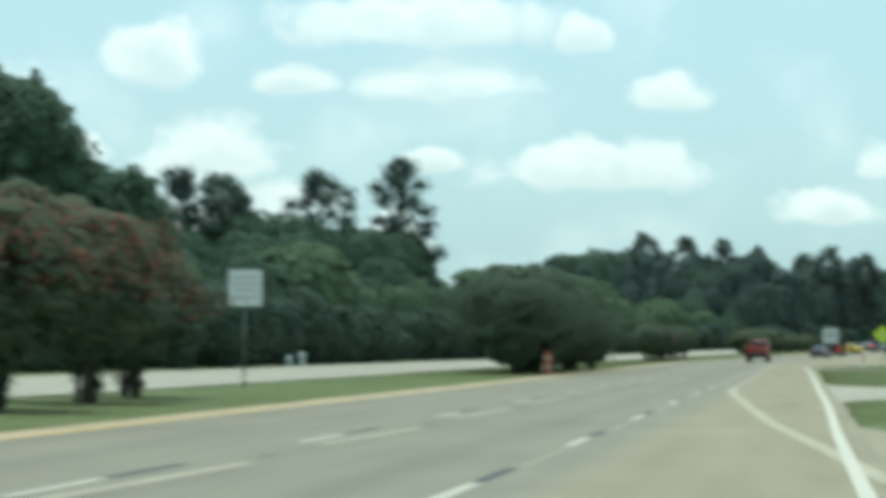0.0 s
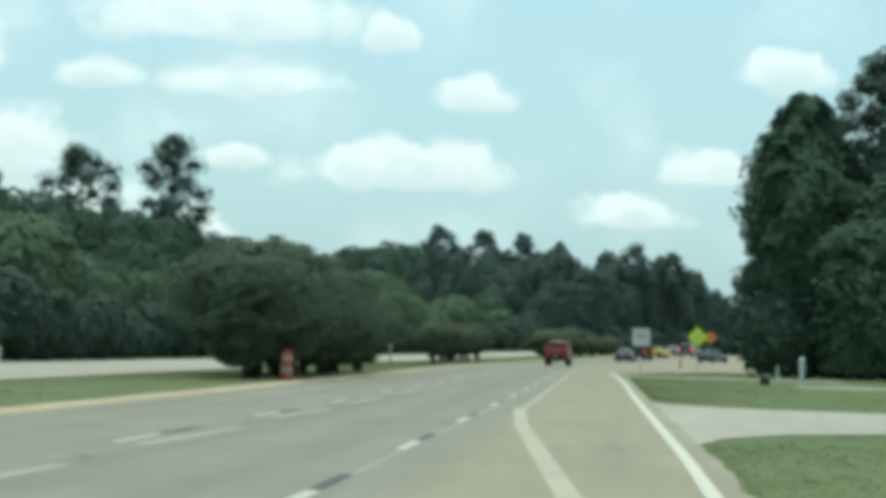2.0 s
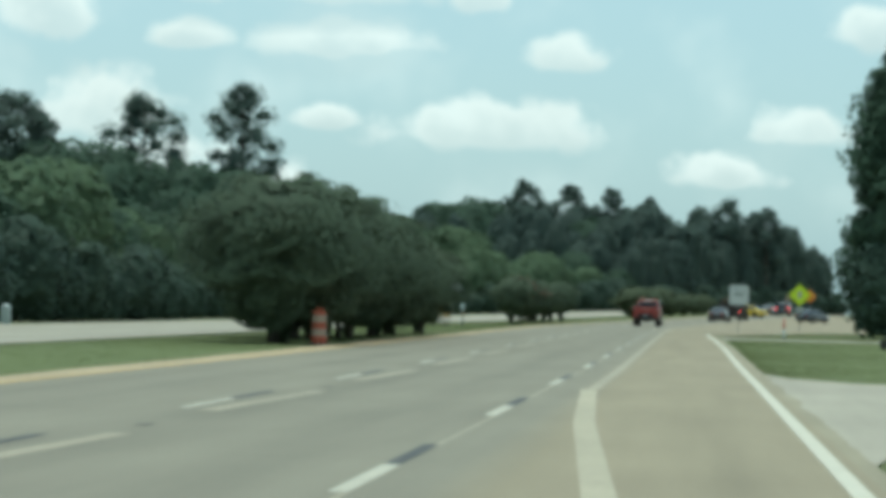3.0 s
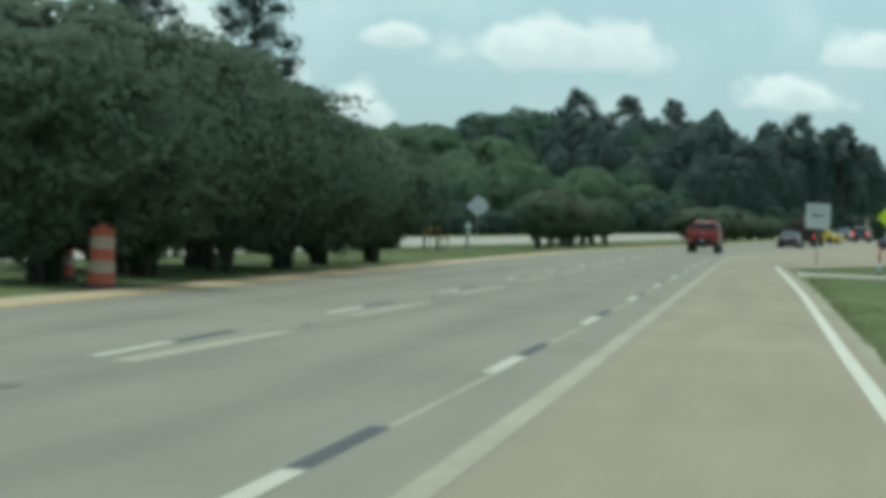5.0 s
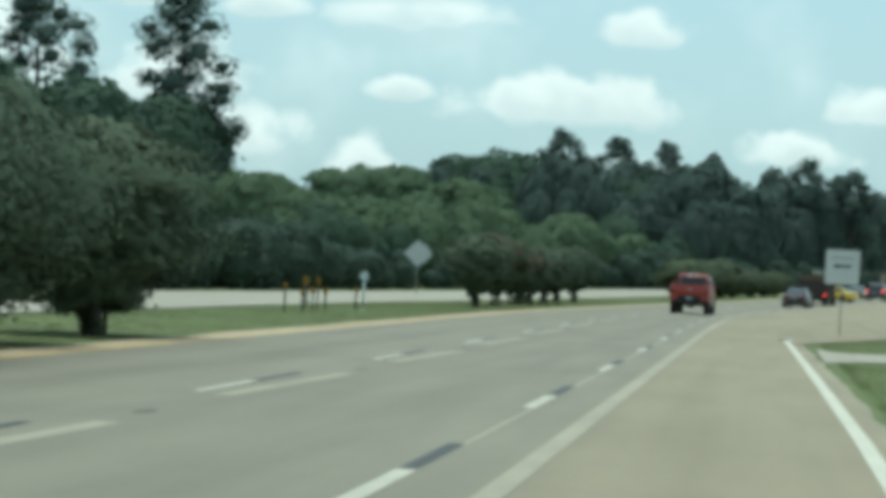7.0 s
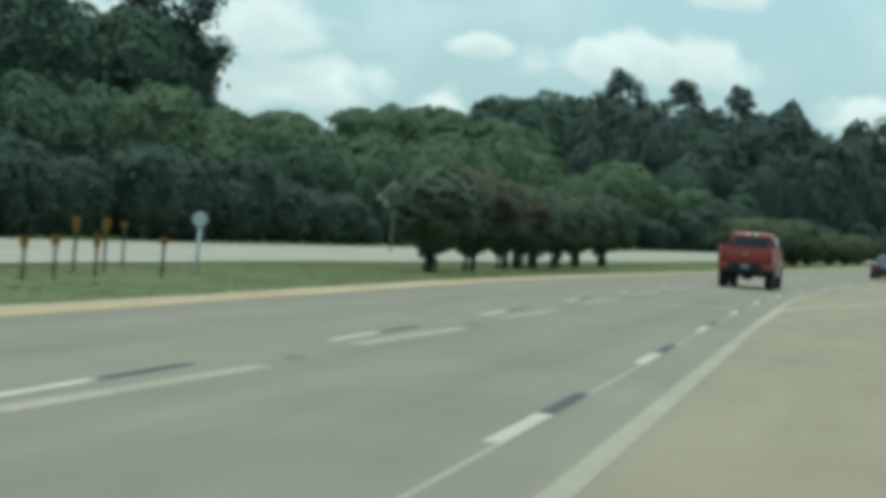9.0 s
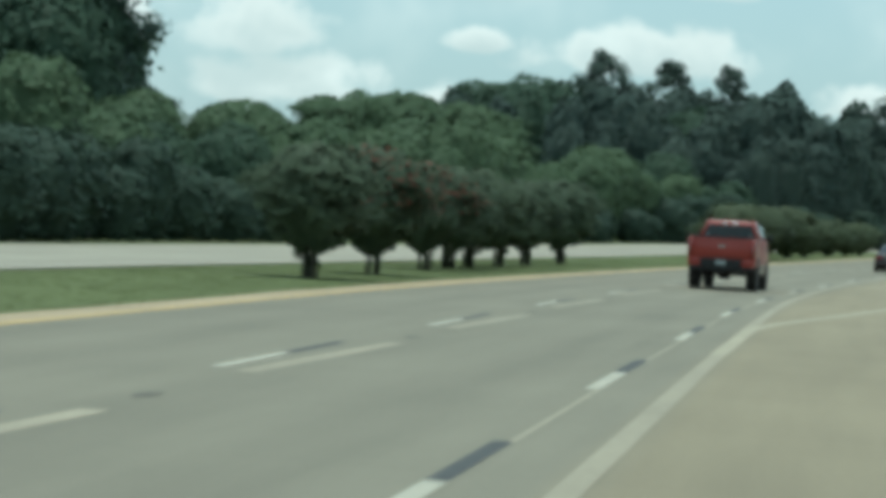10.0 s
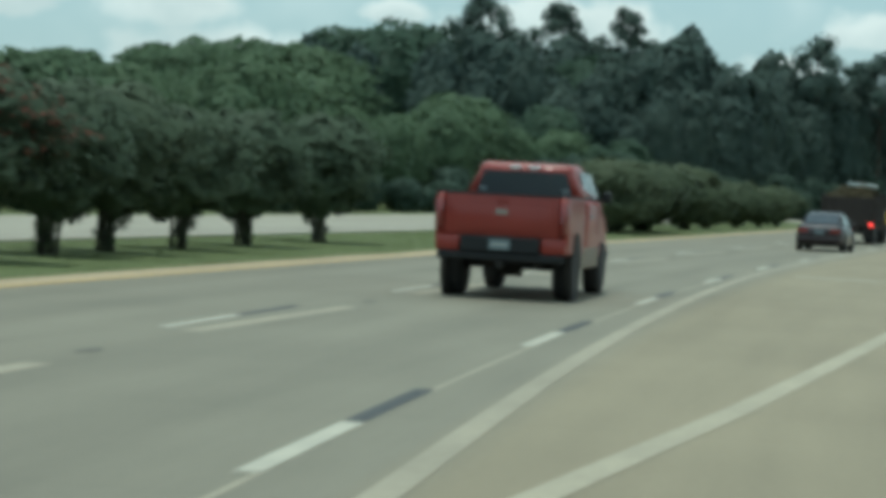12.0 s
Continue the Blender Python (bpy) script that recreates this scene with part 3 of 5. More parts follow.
def soften(me, weight=0.75):
    """Lets the crown shade as one rounded mass of leaves instead of as single facets."""
    co, no = np.empty(len(me.vertices) * 3), np.empty(len(me.vertices) * 3)
    me.vertices.foreach_get("co", co)
    me.vertex_normals.foreach_get("vector", no)
    co, no = co.reshape(-1, 3), no.reshape(-1, 3)
    d = (co - co.mean(0)) / co.std(0)
    d /= np.maximum(np.linalg.norm(d, axis=1, keepdims=True), 1e-6)
    n = weight * d + (1 - weight) * no + np.array((0, 0, 0.12))
    n /= np.maximum(np.linalg.norm(n, axis=1, keepdims=True), 1e-6)
    me.normals_split_custom_set_from_vertices(n.tolist())
    return me


def broadleaf(seed, h, spread, leaf, clumps=46, per=44, base=0.18, size=0.34, cone=0.0, bumpy=1.0):
    """One rounded, uneven crown on limbs, the lowest leaves close to the ground at a wood's edge."""
    r = random.Random(seed)
    bm = bmesh.new()
    lean = (r.uniform(-0.4, 0.4), r.uniform(-0.4, 0.4))
    top = (lean[0], lean[1], h * 0.72)
    bent(bm, [(0, 0, -0.15), (0.1 * lean[0], 0.1 * lean[1], h * 0.2), (0.5 * lean[0], 0.5 * lean[1], h * 0.45), top], [h * 0.022, h * 0.017, h * 0.012, h * 0.004])
    shift = Vector((r.uniform(-40, 40), r.uniform(-40, 40), r.uniform(-40, 40)))

    def hull(u, a, out=1.0):
        """Point of the crown's outside at height share u and angle a."""
        wide = math.sin(math.pi * min(1, 0.03 + 0.97 * (1 - u) ** 0.8)) ** 0.55 if u > 0.35 else 0.72 + 0.75 * u
        wide *= 1 - cone * u
        q = Vector((wide * math.cos(a), wide * math.sin(a), 2.2 * u)) + shift
        lump = 1 + bumpy * (0.34 * noise.noise(q * 1.6) + 0.30 * noise.noise(q * 3.6) + 0.20 * noise.noise(q * 7.5))
        z = h * (base + (1.0 - base) * u) + 0.06 * h * noise.noise(q * 1.9 + Vector((9, 4, 2))) + 0.04 * h * noise.noise(q * 5.0)
        d = spread * wide * lump * out
        return Vector((lean[0] * u + d * math.cos(a), lean[1] * u + d * math.sin(a), z))

    for i in range(max(6, clumps // 4)):
        u, a = r.uniform(0.15, 0.8), r.uniform(0, 6.28)
        c = hull(u, a, 0.8)
        zb = max(h * 0.1, c.z - h * 0.18)
        o = Vector((lean[0] * zb / h, lean[1] * zb / h, zb))
        bent(bm, [o, o.lerp(c, 0.5) + Vector((0, 0, h * 0.02)), c], [h * 0.008, h * 0.005, h * 0.002], 5)
    # the inner mass
    rings, around = 16, 24
    v = [tuple(hull((k + 0.3) / (rings + 0.2), 6.2832 * (i + 0.5 * (k % 2)) / around, 0.91)) for k in range(rings) for i in range(around)]
    f = [(k * around + i, k * around + (i + 1) % around, (k + 1) * around + (i + 1) % around, (k + 1) * around + i) for k in range(rings - 1) for i in range(around)]
    f.append(tuple(range((rings - 1) * around, rings * around)))
    f.append(tuple(reversed(range(around))))
    # the leaves over it
    for _ in range(int(clumps * per * 1.6)):
        u, a = r.random() ** 0.9, r.uniform(0, 6.2832)
        p = hull(u, a, r.triangular(0.82, 1.24, 0.97))
        n = Vector((math.cos(a), math.sin(a), 0.9 * u)) + Vector((r.gauss(0, 0.5), r.gauss(0, 0.5), r.gauss(0, 0.5)))
        t = n.cross(Vector((r.gauss(0, 1), r.gauss(0, 1), r.gauss(0, 1)))).normalized()
        b = n.cross(t).normalized()
        s = size * 0.76 * r.uniform(0.6, 1.25)
        k = len(v)
        v += [tuple(p - t * s - b * (0.4 * s)), tuple(p + t * s - b * (0.15 * s)), tuple(p + t * (0.1 * s) + b * (0.75 * s))]
        f.append((k, k + 1, k + 2))
    return bm, soften(from_lists("crown", v, f, leaf, smooth=True), 0.38)


def pine(seed, h, spread, clumps=30, per=42, base=0.45, size=0.3, gap=0.0):
    """A tall bare stem with a few rising limbs that carry rounded tufts of needles."""
    r = random.Random(seed)
    bm = bmesh.new()
    lean = r.uniform(-0.5, 0.5)
    bent(bm, [(0, 0, -0.15), (0.2 * lean, 0, h * 0.35), (0.6 * lean, 0.1, h * 0.7), (lean, 0.1, h * 0.97)], [h * 0.0135, h * 0.011, h * 0.007, h * 0.002], 8)
    cen = []
    for i in range(clumps):
        u = (i + r.random()) / clumps
        z = h * (base + (0.97 - base) * u)
        wide = spread * (0.55 + 0.6 * math.sin(math.pi * min(1, u * 0.8 + 0.2))) * (1 - 0.55 * max(0, u - 0.75) / 0.25)
        a = i * 2.399 + r.uniform(-0.4, 0.4)
        rr = wide * r.uniform(0.25, 1.0)
        if r.random() < gap:
            continue
        c = (lean * z / h + rr * math.cos(a), rr * math.sin(a), z + 0.12 * rr)
        cen.append((*c, spread * r.uniform(0.20, 0.34)))
        if i % 2 == 0:
            bent(bm, [(lean * z / h, 0, z - 0.25 * rr), (lean * z / h + 0.5 * rr * math.cos(a), 0.5 * rr * math.sin(a), z - 0.03 * rr), c], [h * 0.0045, h * 0.003, h * 0.0015], 5)
    v, f = leaf_cards(cen, per, size, r, 0.75, 0.62, 1.4)
    return bm, soften(from_lists("crown", v, f, M["needle"], smooth=True), 0.2)


def plant(name, made, bark, m, label, category="tree", group=""):
    bm, crown = made
    e = thing(name, m, label, category, group)
    part("trunk", bm, bark, e, "", True)
    part("crown", None, None, e, "", data=crown)
    return e


def spot(x, y, turn=0.0, s=1.0):
    return Matrix.Translation((x, y, rise(y) - 0.03)) @ Matrix.Rotation(turn, 4, "Z") @ Matrix.Scale(s, 4)


rt = random.Random(11)
WOOD = "trees of the roadside wood"
protos = {
    "oak": [plant("oak_tree", broadleaf(20 + i, 13.5 + i, 4.4 + 0.3 * i, M["leaf_dark"], 48, 44, 0.06, 0.48, 0.15, 0.8), M["bark"], spot(-35 - 2 * i, 122 + 9 * i), "dark green oak at the edge of the wood", group=WOOD) for i in range(3)],
    "ash": [plant("broadleaf_tree", broadleaf(30 + i, 12.5 + i, 4.2, M["leaf_green"], 46, 44, 0.06, 0.47, 0.1, 0.8), M["bark"], spot(-36 - 2 * i, 152 + 9 * i), "fresh green broadleaf tree with rounded crown in the wood", group=WOOD) for i in range(2)],
    "shrub": [plant("understory_tree", broadleaf(40 + i, 6.0 + i, 2.9, M["leaf_shaded"], 26, 36, 0.02, 0.44, 0.0, 0.9), M["bark"], spot(-34, 170 + 6 * i), "low dark green shrubby tree at the foot of the wood", group=WOOD) for i in range(3)],
    "loblolly": [plant("pine_tree", broadleaf(60 + i, 16.5 + 0.5 * i, 3.6, M["needle"], 60, 46, 0.03, 0.44, 0.36, 0.85), M["pinebark"], spot(-38 - 2 * i, 192 + 9 * i), "dark pine branched down to its foot in the wood", group=WOOD) for i in range(3)],
    "pine": [plant("pine_tree", pine(50 + i, 19 + i, 3.4, 34, 44, 0.42), M["pinebark"], spot(-39 - 2 * i, 222 + 9 * i), "tall dark pine rising above the wood", group=WOOD) for i in range(3)],
}


def copies(kind, x, y, h):
    src = rt.choice(protos[kind])
    own = {"oak": 14.5, "ash": 13, "shrub": 7, "loblolly": 17, "pine": 20}[kind]
    ob = copy_thing(src, spot(x, y, rt.uniform(0, 6.28)))
    ob.scale = (h / own * rt.uniform(0.95, 1.25),) * 2 + (h / own,)
    return ob


def canopy(y):
    """Height of the wood's front along the road: low at first, higher past the bend."""
    far = min(max((y - 375) / 25, 0), 1)
    return ((6.6 - 1.4 * min(max((y - 235) / 40, 0), 1)) + 0.5 * math.sin(y * 0.045) + 0.6 * math.sin(y * 0.13 + 1)) * (1 - far) + far * (14.2 + 1.0 * math.sin(y * 0.2))


y = 80.0
while y < 466:
    b = bend(y)
    green = 284 < y < 366
    low = 262 < y < 350
    step = 4.3 if y < 384 else 3.8
    dark = "loblolly" if y > 384 else "oak"
    copies("shrub", b - 28.8 + rt.uniform(-0.8, 0.8), y, rt.uniform(1.6, 2.8) if low else rt.uniform(2.8, 4.4))
    if y < 384:
        copies("ash" if green else rt.choice(("oak", "oak", "ash") if y < 284 else ("oak", "oak")), b - 31.8 + rt.uniform(-1.3, 1.3), y + rt.uniform(-1, 1), canopy(y) * (rt.uniform(0.85, 1.3) if green else rt.uniform(0.8, 1.1)))
    else:
        copies(dark, b - 32.0 + rt.uniform(-1.5, 1.5), y + rt.uniform(-1, 1), canopy(y) * rt.uniform(0.8, 1.0))
    if green or rt.random() < 0.75:
        copies("ash" if green else dark, b - 38 + rt.uniform(-2, 2), y + rt.uniform(-1, 1), canopy(y) * rt.uniform(0.98, 1.16))
    if rt.random() < (0.85 if green else 0.45):
        copies("ash" if green else dark, b - 46 + rt.uniform(-3, 3), y, canopy(y) * (rt.uniform(1.2, 1.5) if green else rt.uniform(1.05, 1.2)))
    y += step


def far_wood(name, trees, label):
    """The depth of the wood, which nobody could count: one mesh of many trees."""
    verts, faces, mats, slots, normals = [], [], [], [], []
    total = 0
    for kind, x, y, h in trees:
        src = rt.choice(protos[kind])
        own = {"oak": 14.5, "ash": 13, "shrub": 7, "loblolly": 17, "pine": 20}[kind]
        m = np.array(spot(x, y, rt.uniform(0, 6.28), h / own))
        for ob in src.children:
            me = ob.data
            co = np.empty(len(me.vertices) * 3)
            me.vertices.foreach_get("co", co)
            co = co.reshape(-1, 3) @ m[:3, :3].T + m[:3, 3]
            if me.materials[0] not in slots:
                slots.append(me.materials[0])
            k = slots.index(me.materials[0])
            for pl in me.polygons:
                faces.append([total + i for i in pl.vertices])
                mats.append(k)
            verts.append(co)
            no = np.empty(len(me.loops) * 3)
            me.corner_normals.foreach_get("vector", no)
            no = no.reshape(-1, 3) @ m[:3, :3].T
            normals.append(no / np.maximum(np.linalg.norm(no, axis=1, keepdims=True), 1e-6))
            total += len(co)
    me = bpy.data.meshes.new(name)
    me.from_pydata(np.concatenate(verts).tolist(), [], faces)
    for s in slots:
        me.materials.append(s)
    me.polygons.foreach_set("material_index", mats)
    me.polygons.foreach_set("use_smooth", [True] * len(me.polygons))
    me.normals_split_custom_set(np.concatenate(normals).tolist())
    return tagged(new(name, me), label, "trees", kind="stuff")


deep = []
for i in range(30):
    y = rt.uniform(335, 392)
    deep.append(("ash" if rt.random() < 0.9 else "oak", rt.uniform(-62, bend(y) - 44), y, rt.uniform(0.031, 0.040) * (y - 188)))
for i in range(30):
    y = rt.uniform(396, 445)
    deep.append(("loblolly" if i % 3 else "oak", rt.uniform(-60, bend(y) - 44), y, rt.uniform(10.0, 12.0)))
deep += [("loblolly" if i % 4 else "oak", x, y, h) for i, (x, y, h) in enumerate( ((-33, 407, 14.5), (-30, 419, 15.5), (-35.5, 402, 13.5), (-22, 404, 15), (-15, 407, 15), (-28, 401, 14), (-8, 411, 14.5), (-2, 417, 12.5), (1, 424, 11.5), (-41, 410, 14.5), (4, 428, 11), (-25, 408, 16), (-29, 413, 16.5), (-22, 413, 16.5), (-15, 415, 16), (-7, 418, 15), (-33, 415, 16), (10, 434, 11)))]
for i in range(26):
    deep.append(("oak", rt.uniform(-64, -50), rt.uniform(258, 314), rt.uniform(12.8, 15.8)))
for i in range(26):
    deep.append(("oak", rt.uniform(-72, -52), (y := rt.uniform(150, 258)), rt.uniform(9.5, 12.5) + max(0, (y - 215) * 0.07)))
far_wood("far_wood", deep, "dense dark green mixed wood behind the roadside trees")


def hero(name, made, bark, x, y, label):
    return plant(name, made, bark, spot(x, y), label)


# tall pines that stand out above the wood
hero("pine_tree", pine(71, 26.0, 4.7, 50, 74, 0.30, 0.34, 0.20), M["pinebark"], -50.6, 307, "very tall open-crowned pine above the wood")
hero("pine_tree", pine(72, 22.5, 4.8, 42, 76, 0.36, 0.34, 0.18), M["pinebark"], -56.5, 284, "tall flat-topped pine above the wood")
hero("pine_tree", pine(73, 20.0, 4.0, 34, 70, 0.42, 0.32, 0.10), M["pinebark"], -60.3, 249, "tall pine with layered crown above the wood")
hero("pine_tree", pine(74, 19.6, 2.9, 34, 60, 0.36, 0.34), M["pinebark"], -63.5, 266, "slender tall pine above the wood")
hero("oak_tree", broadleaf(75, 24.6, 5.8, M["leaf_dark"], 110, 96, 0.1, 0.45), M["bark"], -66.3, 196, "massive dark green oak above the wood")
hero("pine_tree", pine(87, 20.4, 3.6, 40, 70, 0.3, 0.34, 0.05), M["pinebark"], -63.6, 244, "tall dense pine above the wood")
hero("oak_tree", broadleaf(88, 18.2, 4.2, M["leaf_dark"], 84, 84, 0.1, 0.42), M["bark"], -65.4, 214, "tall dark green oak above the wood")
hero("oak_tree", broadleaf(76, 17.5, 4.6, M["leaf_dark"], 80, 84, 0.1, 0.42), M["bark"], -62, 214, "large dark green oak above the wood")
hero("pine_tree", pine(77, 20.4, 3.6, 34, 74, 0.3, 0.36), M["pinebark"], -25.7, 412, "tall rounded pine on the far bend")
hero("pine_tree", pine(78, 20.2, 3.4, 34, 74, 0.3, 0.36), M["pinebark"], -18.3, 416, "tall rounded pine on the far bend")
hero("pine_tree", pine(79, 19.6, 2.8, 26, 74, 0.34, 0.36), M["pinebark"], -11.2, 414, "tall pine with a flat tuft on the far bend")
hero("pine_tree", pine(80, 18.7, 4.0, 30, 74, 0.4, 0.36, 0.1), M["pinebark"], 7.0, 433, "broad gappy pine beyond the bend")
hero("pine_tree", pine(81, 17.8, 3.4, 28, 74, 0.4, 0.36, 0.1), M["pinebark"], 13.6, 437, "gappy pine beyond the bend")
hero("broadleaf_tree", broadleaf(82, 13.4, 5.8, M["leaf_green"], 80, 84, 0.1, 0.4), M["bark"], -52, 402, "fresh green broadleaf tree with domed crown")
hero("broadleaf_tree", broadleaf(83, 11.8, 5.4, M["leaf_green"], 76, 81, 0.1, 0.4), M["bark"], -63, 400, "fresh green broadleaf tree with domed crown")
hero("broadleaf_tree", broadleaf(84, 10.6, 4.4, M["leaf_green"], 76, 81, 0.1, 0.4), M["bark"], -30.5, 351, "fresh green broadleaf tree with sloping crown")
hero("broadleaf_tree", broadleaf(86, 13.6, 4.8, M["leaf_green"], 76, 81, 0.1, 0.42), M["bark"], -45.0, 398, "fresh green broadleaf tree between paler crowns")
hero("oak_tree", broadleaf(85, 16.4, 5.0, M["leaf_dark"], 76, 81, 0.1, 0.42), M["bark"], -38.5, 415, "dark green oak on the far bend")
# the trees beside the verge
hero("oak_tree", broadleaf(91, 18.4, 4.7, M["leaf_dark"], 140, 110, 0.07, 0.36, 0.45, 1.2), M["bark"], 15.7, 181, "tall dense dark green tree beside the verge")
hero("oak_tree", broadleaf(92, 14.5, 5.0, M["leaf_dark"], 110, 110, 0.03, 0.36, 0.35, 1.0), M["bark"], 20.5, 186, "dense dark green tree beside the verge")
hero("pine_tree", pine(93, 22.6, 3.4, 48, 80, 0.25, 0.36), M["pinebark"], 20.6, 185, "tall pine beside the verge")
hero("broadleaf_tree", broadleaf(94, 10.5, 3.8, M["leaf_dark"], 70, 60, 0.02, 0.38), M["bark"], 19.5, 176.5, "dark green broadleaf tree beside the verge")
for i in range(12):
    copies(rt.choice(("oak", "oak", "ash", "pine")), rt.uniform(23, 38), rt.uniform(168, 204), rt.uniform(9, 16))
for i in range(6):
    copies("shrub", 14.5 + 3.2 * i + rt.uniform(-1, 1), 178.5 + rt.uniform(-1, 2.5), rt.uniform(3.5, 6))
for i in range(18):
    y = 362 + 8 * i
    copies(rt.choice(("oak", "ash")), bend(y) + 16 + rt.uniform(0, 8), y, rt.uniform(8, 13))
for k in protos:
    for ob in protos[k]:
        ob.location.z = rise(ob.location.y) - 0.03
        ob.scale = (0.36 if k == "pine" else 0.42,) * 3


# ---- crepe myrtles of the median ----
def myrtle(seed, h, spread, blooms, per=60, base=0.2, stems=6, size=0.105, leaf="leaf_myrtle"):
    """Several pale stems from one foot under a rounded, vase-shaped crown."""
    r = random.Random(seed)
    bms = []
    for i in range(stems):
        bm = bmesh.new()
        bms.append(bm)
        a = 6.283 * i / stems + r.uniform(-0.4, 0.4)
        out = r.uniform(0.25, 0.55) * spread
        pts = [(0.05 * h * math.cos(a), 0.05 * h * math.sin(a), -0.08), (0.35 * out * math.cos(a), 0.35 * out * math.sin(a), h * 0.25), (0.8 * out * math.cos(a), 0.8 * out * math.sin(a), h * 0.55), (out * math.cos(a), out * math.sin(a), h * 0.82)]
        bent(bm, pts, [0.015 * h, 0.011 * h, 0.007 * h, 0.003 * h], 6)
    shift = Vector((r.uniform(-40, 40), r.uniform(-40, 40), r.uniform(-40, 40)))

    def hull(u, a, out=1.0):
        wide = math.sin(math.pi * min(1, 0.08 + 0.82 * u ** 1.25)) ** 0.75
        q = Vector((wide * math.cos(a), wide * math.sin(a), 1.8 * u)) + shift
        lump = 1 + 0.50 * noise.noise(q * 1.7) + 0.42 * noise.noise(q * 3.8) + 0.24 * noise.noise(q * 8.0)
        z = h * (base + (1.0 - base) * u) + 0.10 * h * noise.noise(q * 2.1 + Vector((9, 4, 2))) + 0.05 * h * noise.noise(q * 5.5)
        d = spread * wide * lump * out
        return Vector((d * math.cos(a), d * math.sin(a), z))

    def leaves(count, low, high, far, s0, v, f):
        for _ in range(count):
            u, a = low + (1 - low) * r.random() ** 0.9, r.uniform(0, 6.2832)
            p = hull(u, a, r.triangular(0.74, far, high))
            n = Vector((math.cos(a), math.sin(a), 0.9 * u)) + Vector((r.gauss(0, 0.45), r.gauss(0, 0.45), r.gauss(0, 0.45)))
            t = n.cross(Vector((r.gauss(0, 1), r.gauss(0, 1), r.gauss(0, 1)))).normalized()
            b = n.cross(t).normalized()
            s = s0 * r.uniform(0.6, 1.25)
            k = len(v)
            v += [tuple(p - t * s - b * (0.4 * s)), tuple(p + t * s - b * (0.15 * s)), tuple(p + t * (0.1 * s) + b * (0.75 * s))]
            f.append((k, k + 1, k + 2))

    rings, around = 14, 24
    v = [tuple(hull((k + 0.3) / (rings + 0.2), 6.2832 * (i + 0.5 * (k % 2)) / around, 0.82)) for k in range(rings) for i in range(around)]
    f = [(k * around + i, k * around + (i + 1) % around, (k + 1) * around + (i + 1) % around, (k + 1) * around + i) for k in range(rings - 1) for i in range(around)]
    f.append(tuple(range((rings - 1) * around, rings * around)))
    f.append(tuple(reversed(range(around))))
    leaves(int(105 * per * h / 4.5), 0.0, 1.0, 1.42, size, v, f)
    # leafy shoots from the foot
    foot = []
    for i in range(int(4.8 * h)):
        a, z = r.uniform(0, 6.28), r.uniform(0.1, h * (base + 0.14))
        q = (0.22 + 0.30 * z) * r.random() ** 0.6
        foot.append((q * math.cos(a), q * math.sin(a), z, r.uniform(0.13, 0.24)))
    v2, f2 = leaf_cards(foot, int(per * 0.34), size * 0.8, r, 1.4)
    f += [tuple(len(v) + i for i in t) for t in f2]
    v += v2
    crown = soften(from_lists("crown", v, f, M[leaf], smooth=True), 0.65)
    bloom = None
    if blooms:
        v, f = [], []
        leaves(int(1500 * blooms), 0.42, 1.08, 1.3, 0.085, v, f)
        bloom = from_lists("blossom", v, f, M["bloom"])
    return bms, crown, bloom


def plant_myrtle(made, m, label, group):
    bms, crown, bloom = made
    e = thing("crepe_myrtle", m, label, "tree", group)
    for bm in bms:
        part("stem", bm, M["smooth"], e, "pale smooth stem", True)
    part("crown", None, None, e, data=crown)
    if bloom:
        part("blossom", None, None, e, "coral red flower clusters", data=bloom)
    return e


GA, GB, GC, GD = ("flowering crepe myrtles in the median", "dense green myrtles in the median", "row of young myrtles in the median", "rounded bushes in the median bend")
blooming = [plant_myrtle(myrtle(100 + i, 4.4, 1.6, 2.2, 120, 0.22, 6, 0.09), spot(-12.5 - 0.2 * i, 41 + 6.6 * i), "crepe myrtle with coral blossom in the grass median", GA) for i in range(2)]
copy_thing(blooming[0], spot(-13.3, 53.2, 2.0, 0.88))
copy_thing(blooming[1], spot(-12.4, 33.5, 1.0))
dense = [plant_myrtle(myrtle(110 + i, 5.2, 2.4, 0.0, 150, 0.12, 6, 0.10), spot(-10.6, 110 + 7 * i), "dense dark green multi-stemmed myrtle in the median", GB) for i in range(3)]
for i, (x, y, s) in enumerate([(-10.4, 130.5, 0.86), (-10.6, 137, 0.80), (-10.1, 143.5, 0.74), (-11.9, 120, 0.95), (-12.0, 127.5, 0.88)]):
    copy_thing(dense[i % 3], spot(x, y, 1.3 * i, s))
young = [plant_myrtle(myrtle(120, 3.25, 1.22, 0.0, 110, 0.22, 6, 0.10), spot(-11.1, 209.8), "young dark green myrtle with bushy foot in the median", GC),
         plant_myrtle(myrtle(121, 3.5, 1.32, 1.0, 110, 0.22, 6, 0.10), spot(-11.1, 217.5), "young myrtle with coral red blossom in the median", GC)]
for i, (x, y, k) in enumerate([(-11.3, 226.8, 1), (-11.3, 231.6, 0), (-11.2, 235.2, 0), (-10.8, 239.6, 0), (-10.5, 245.0, 0), (-10.0, 252.5, 0)]):
    copy_thing(young[k], spot(x, y, 1.1 * i + 0.5, 0.95 + 0.05 * (i % 3)))
bushes = [plant_myrtle(myrtle(130 + i, 3.0, 1.75, 0.0, 60, 0.12, 6, 0.16, "leaf_bush"), spot(bend(290 + 9 * i) - 11.6, 290 + 9 * i), "rounded olive green bush in the median of the bend", GD) for i in range(2)]
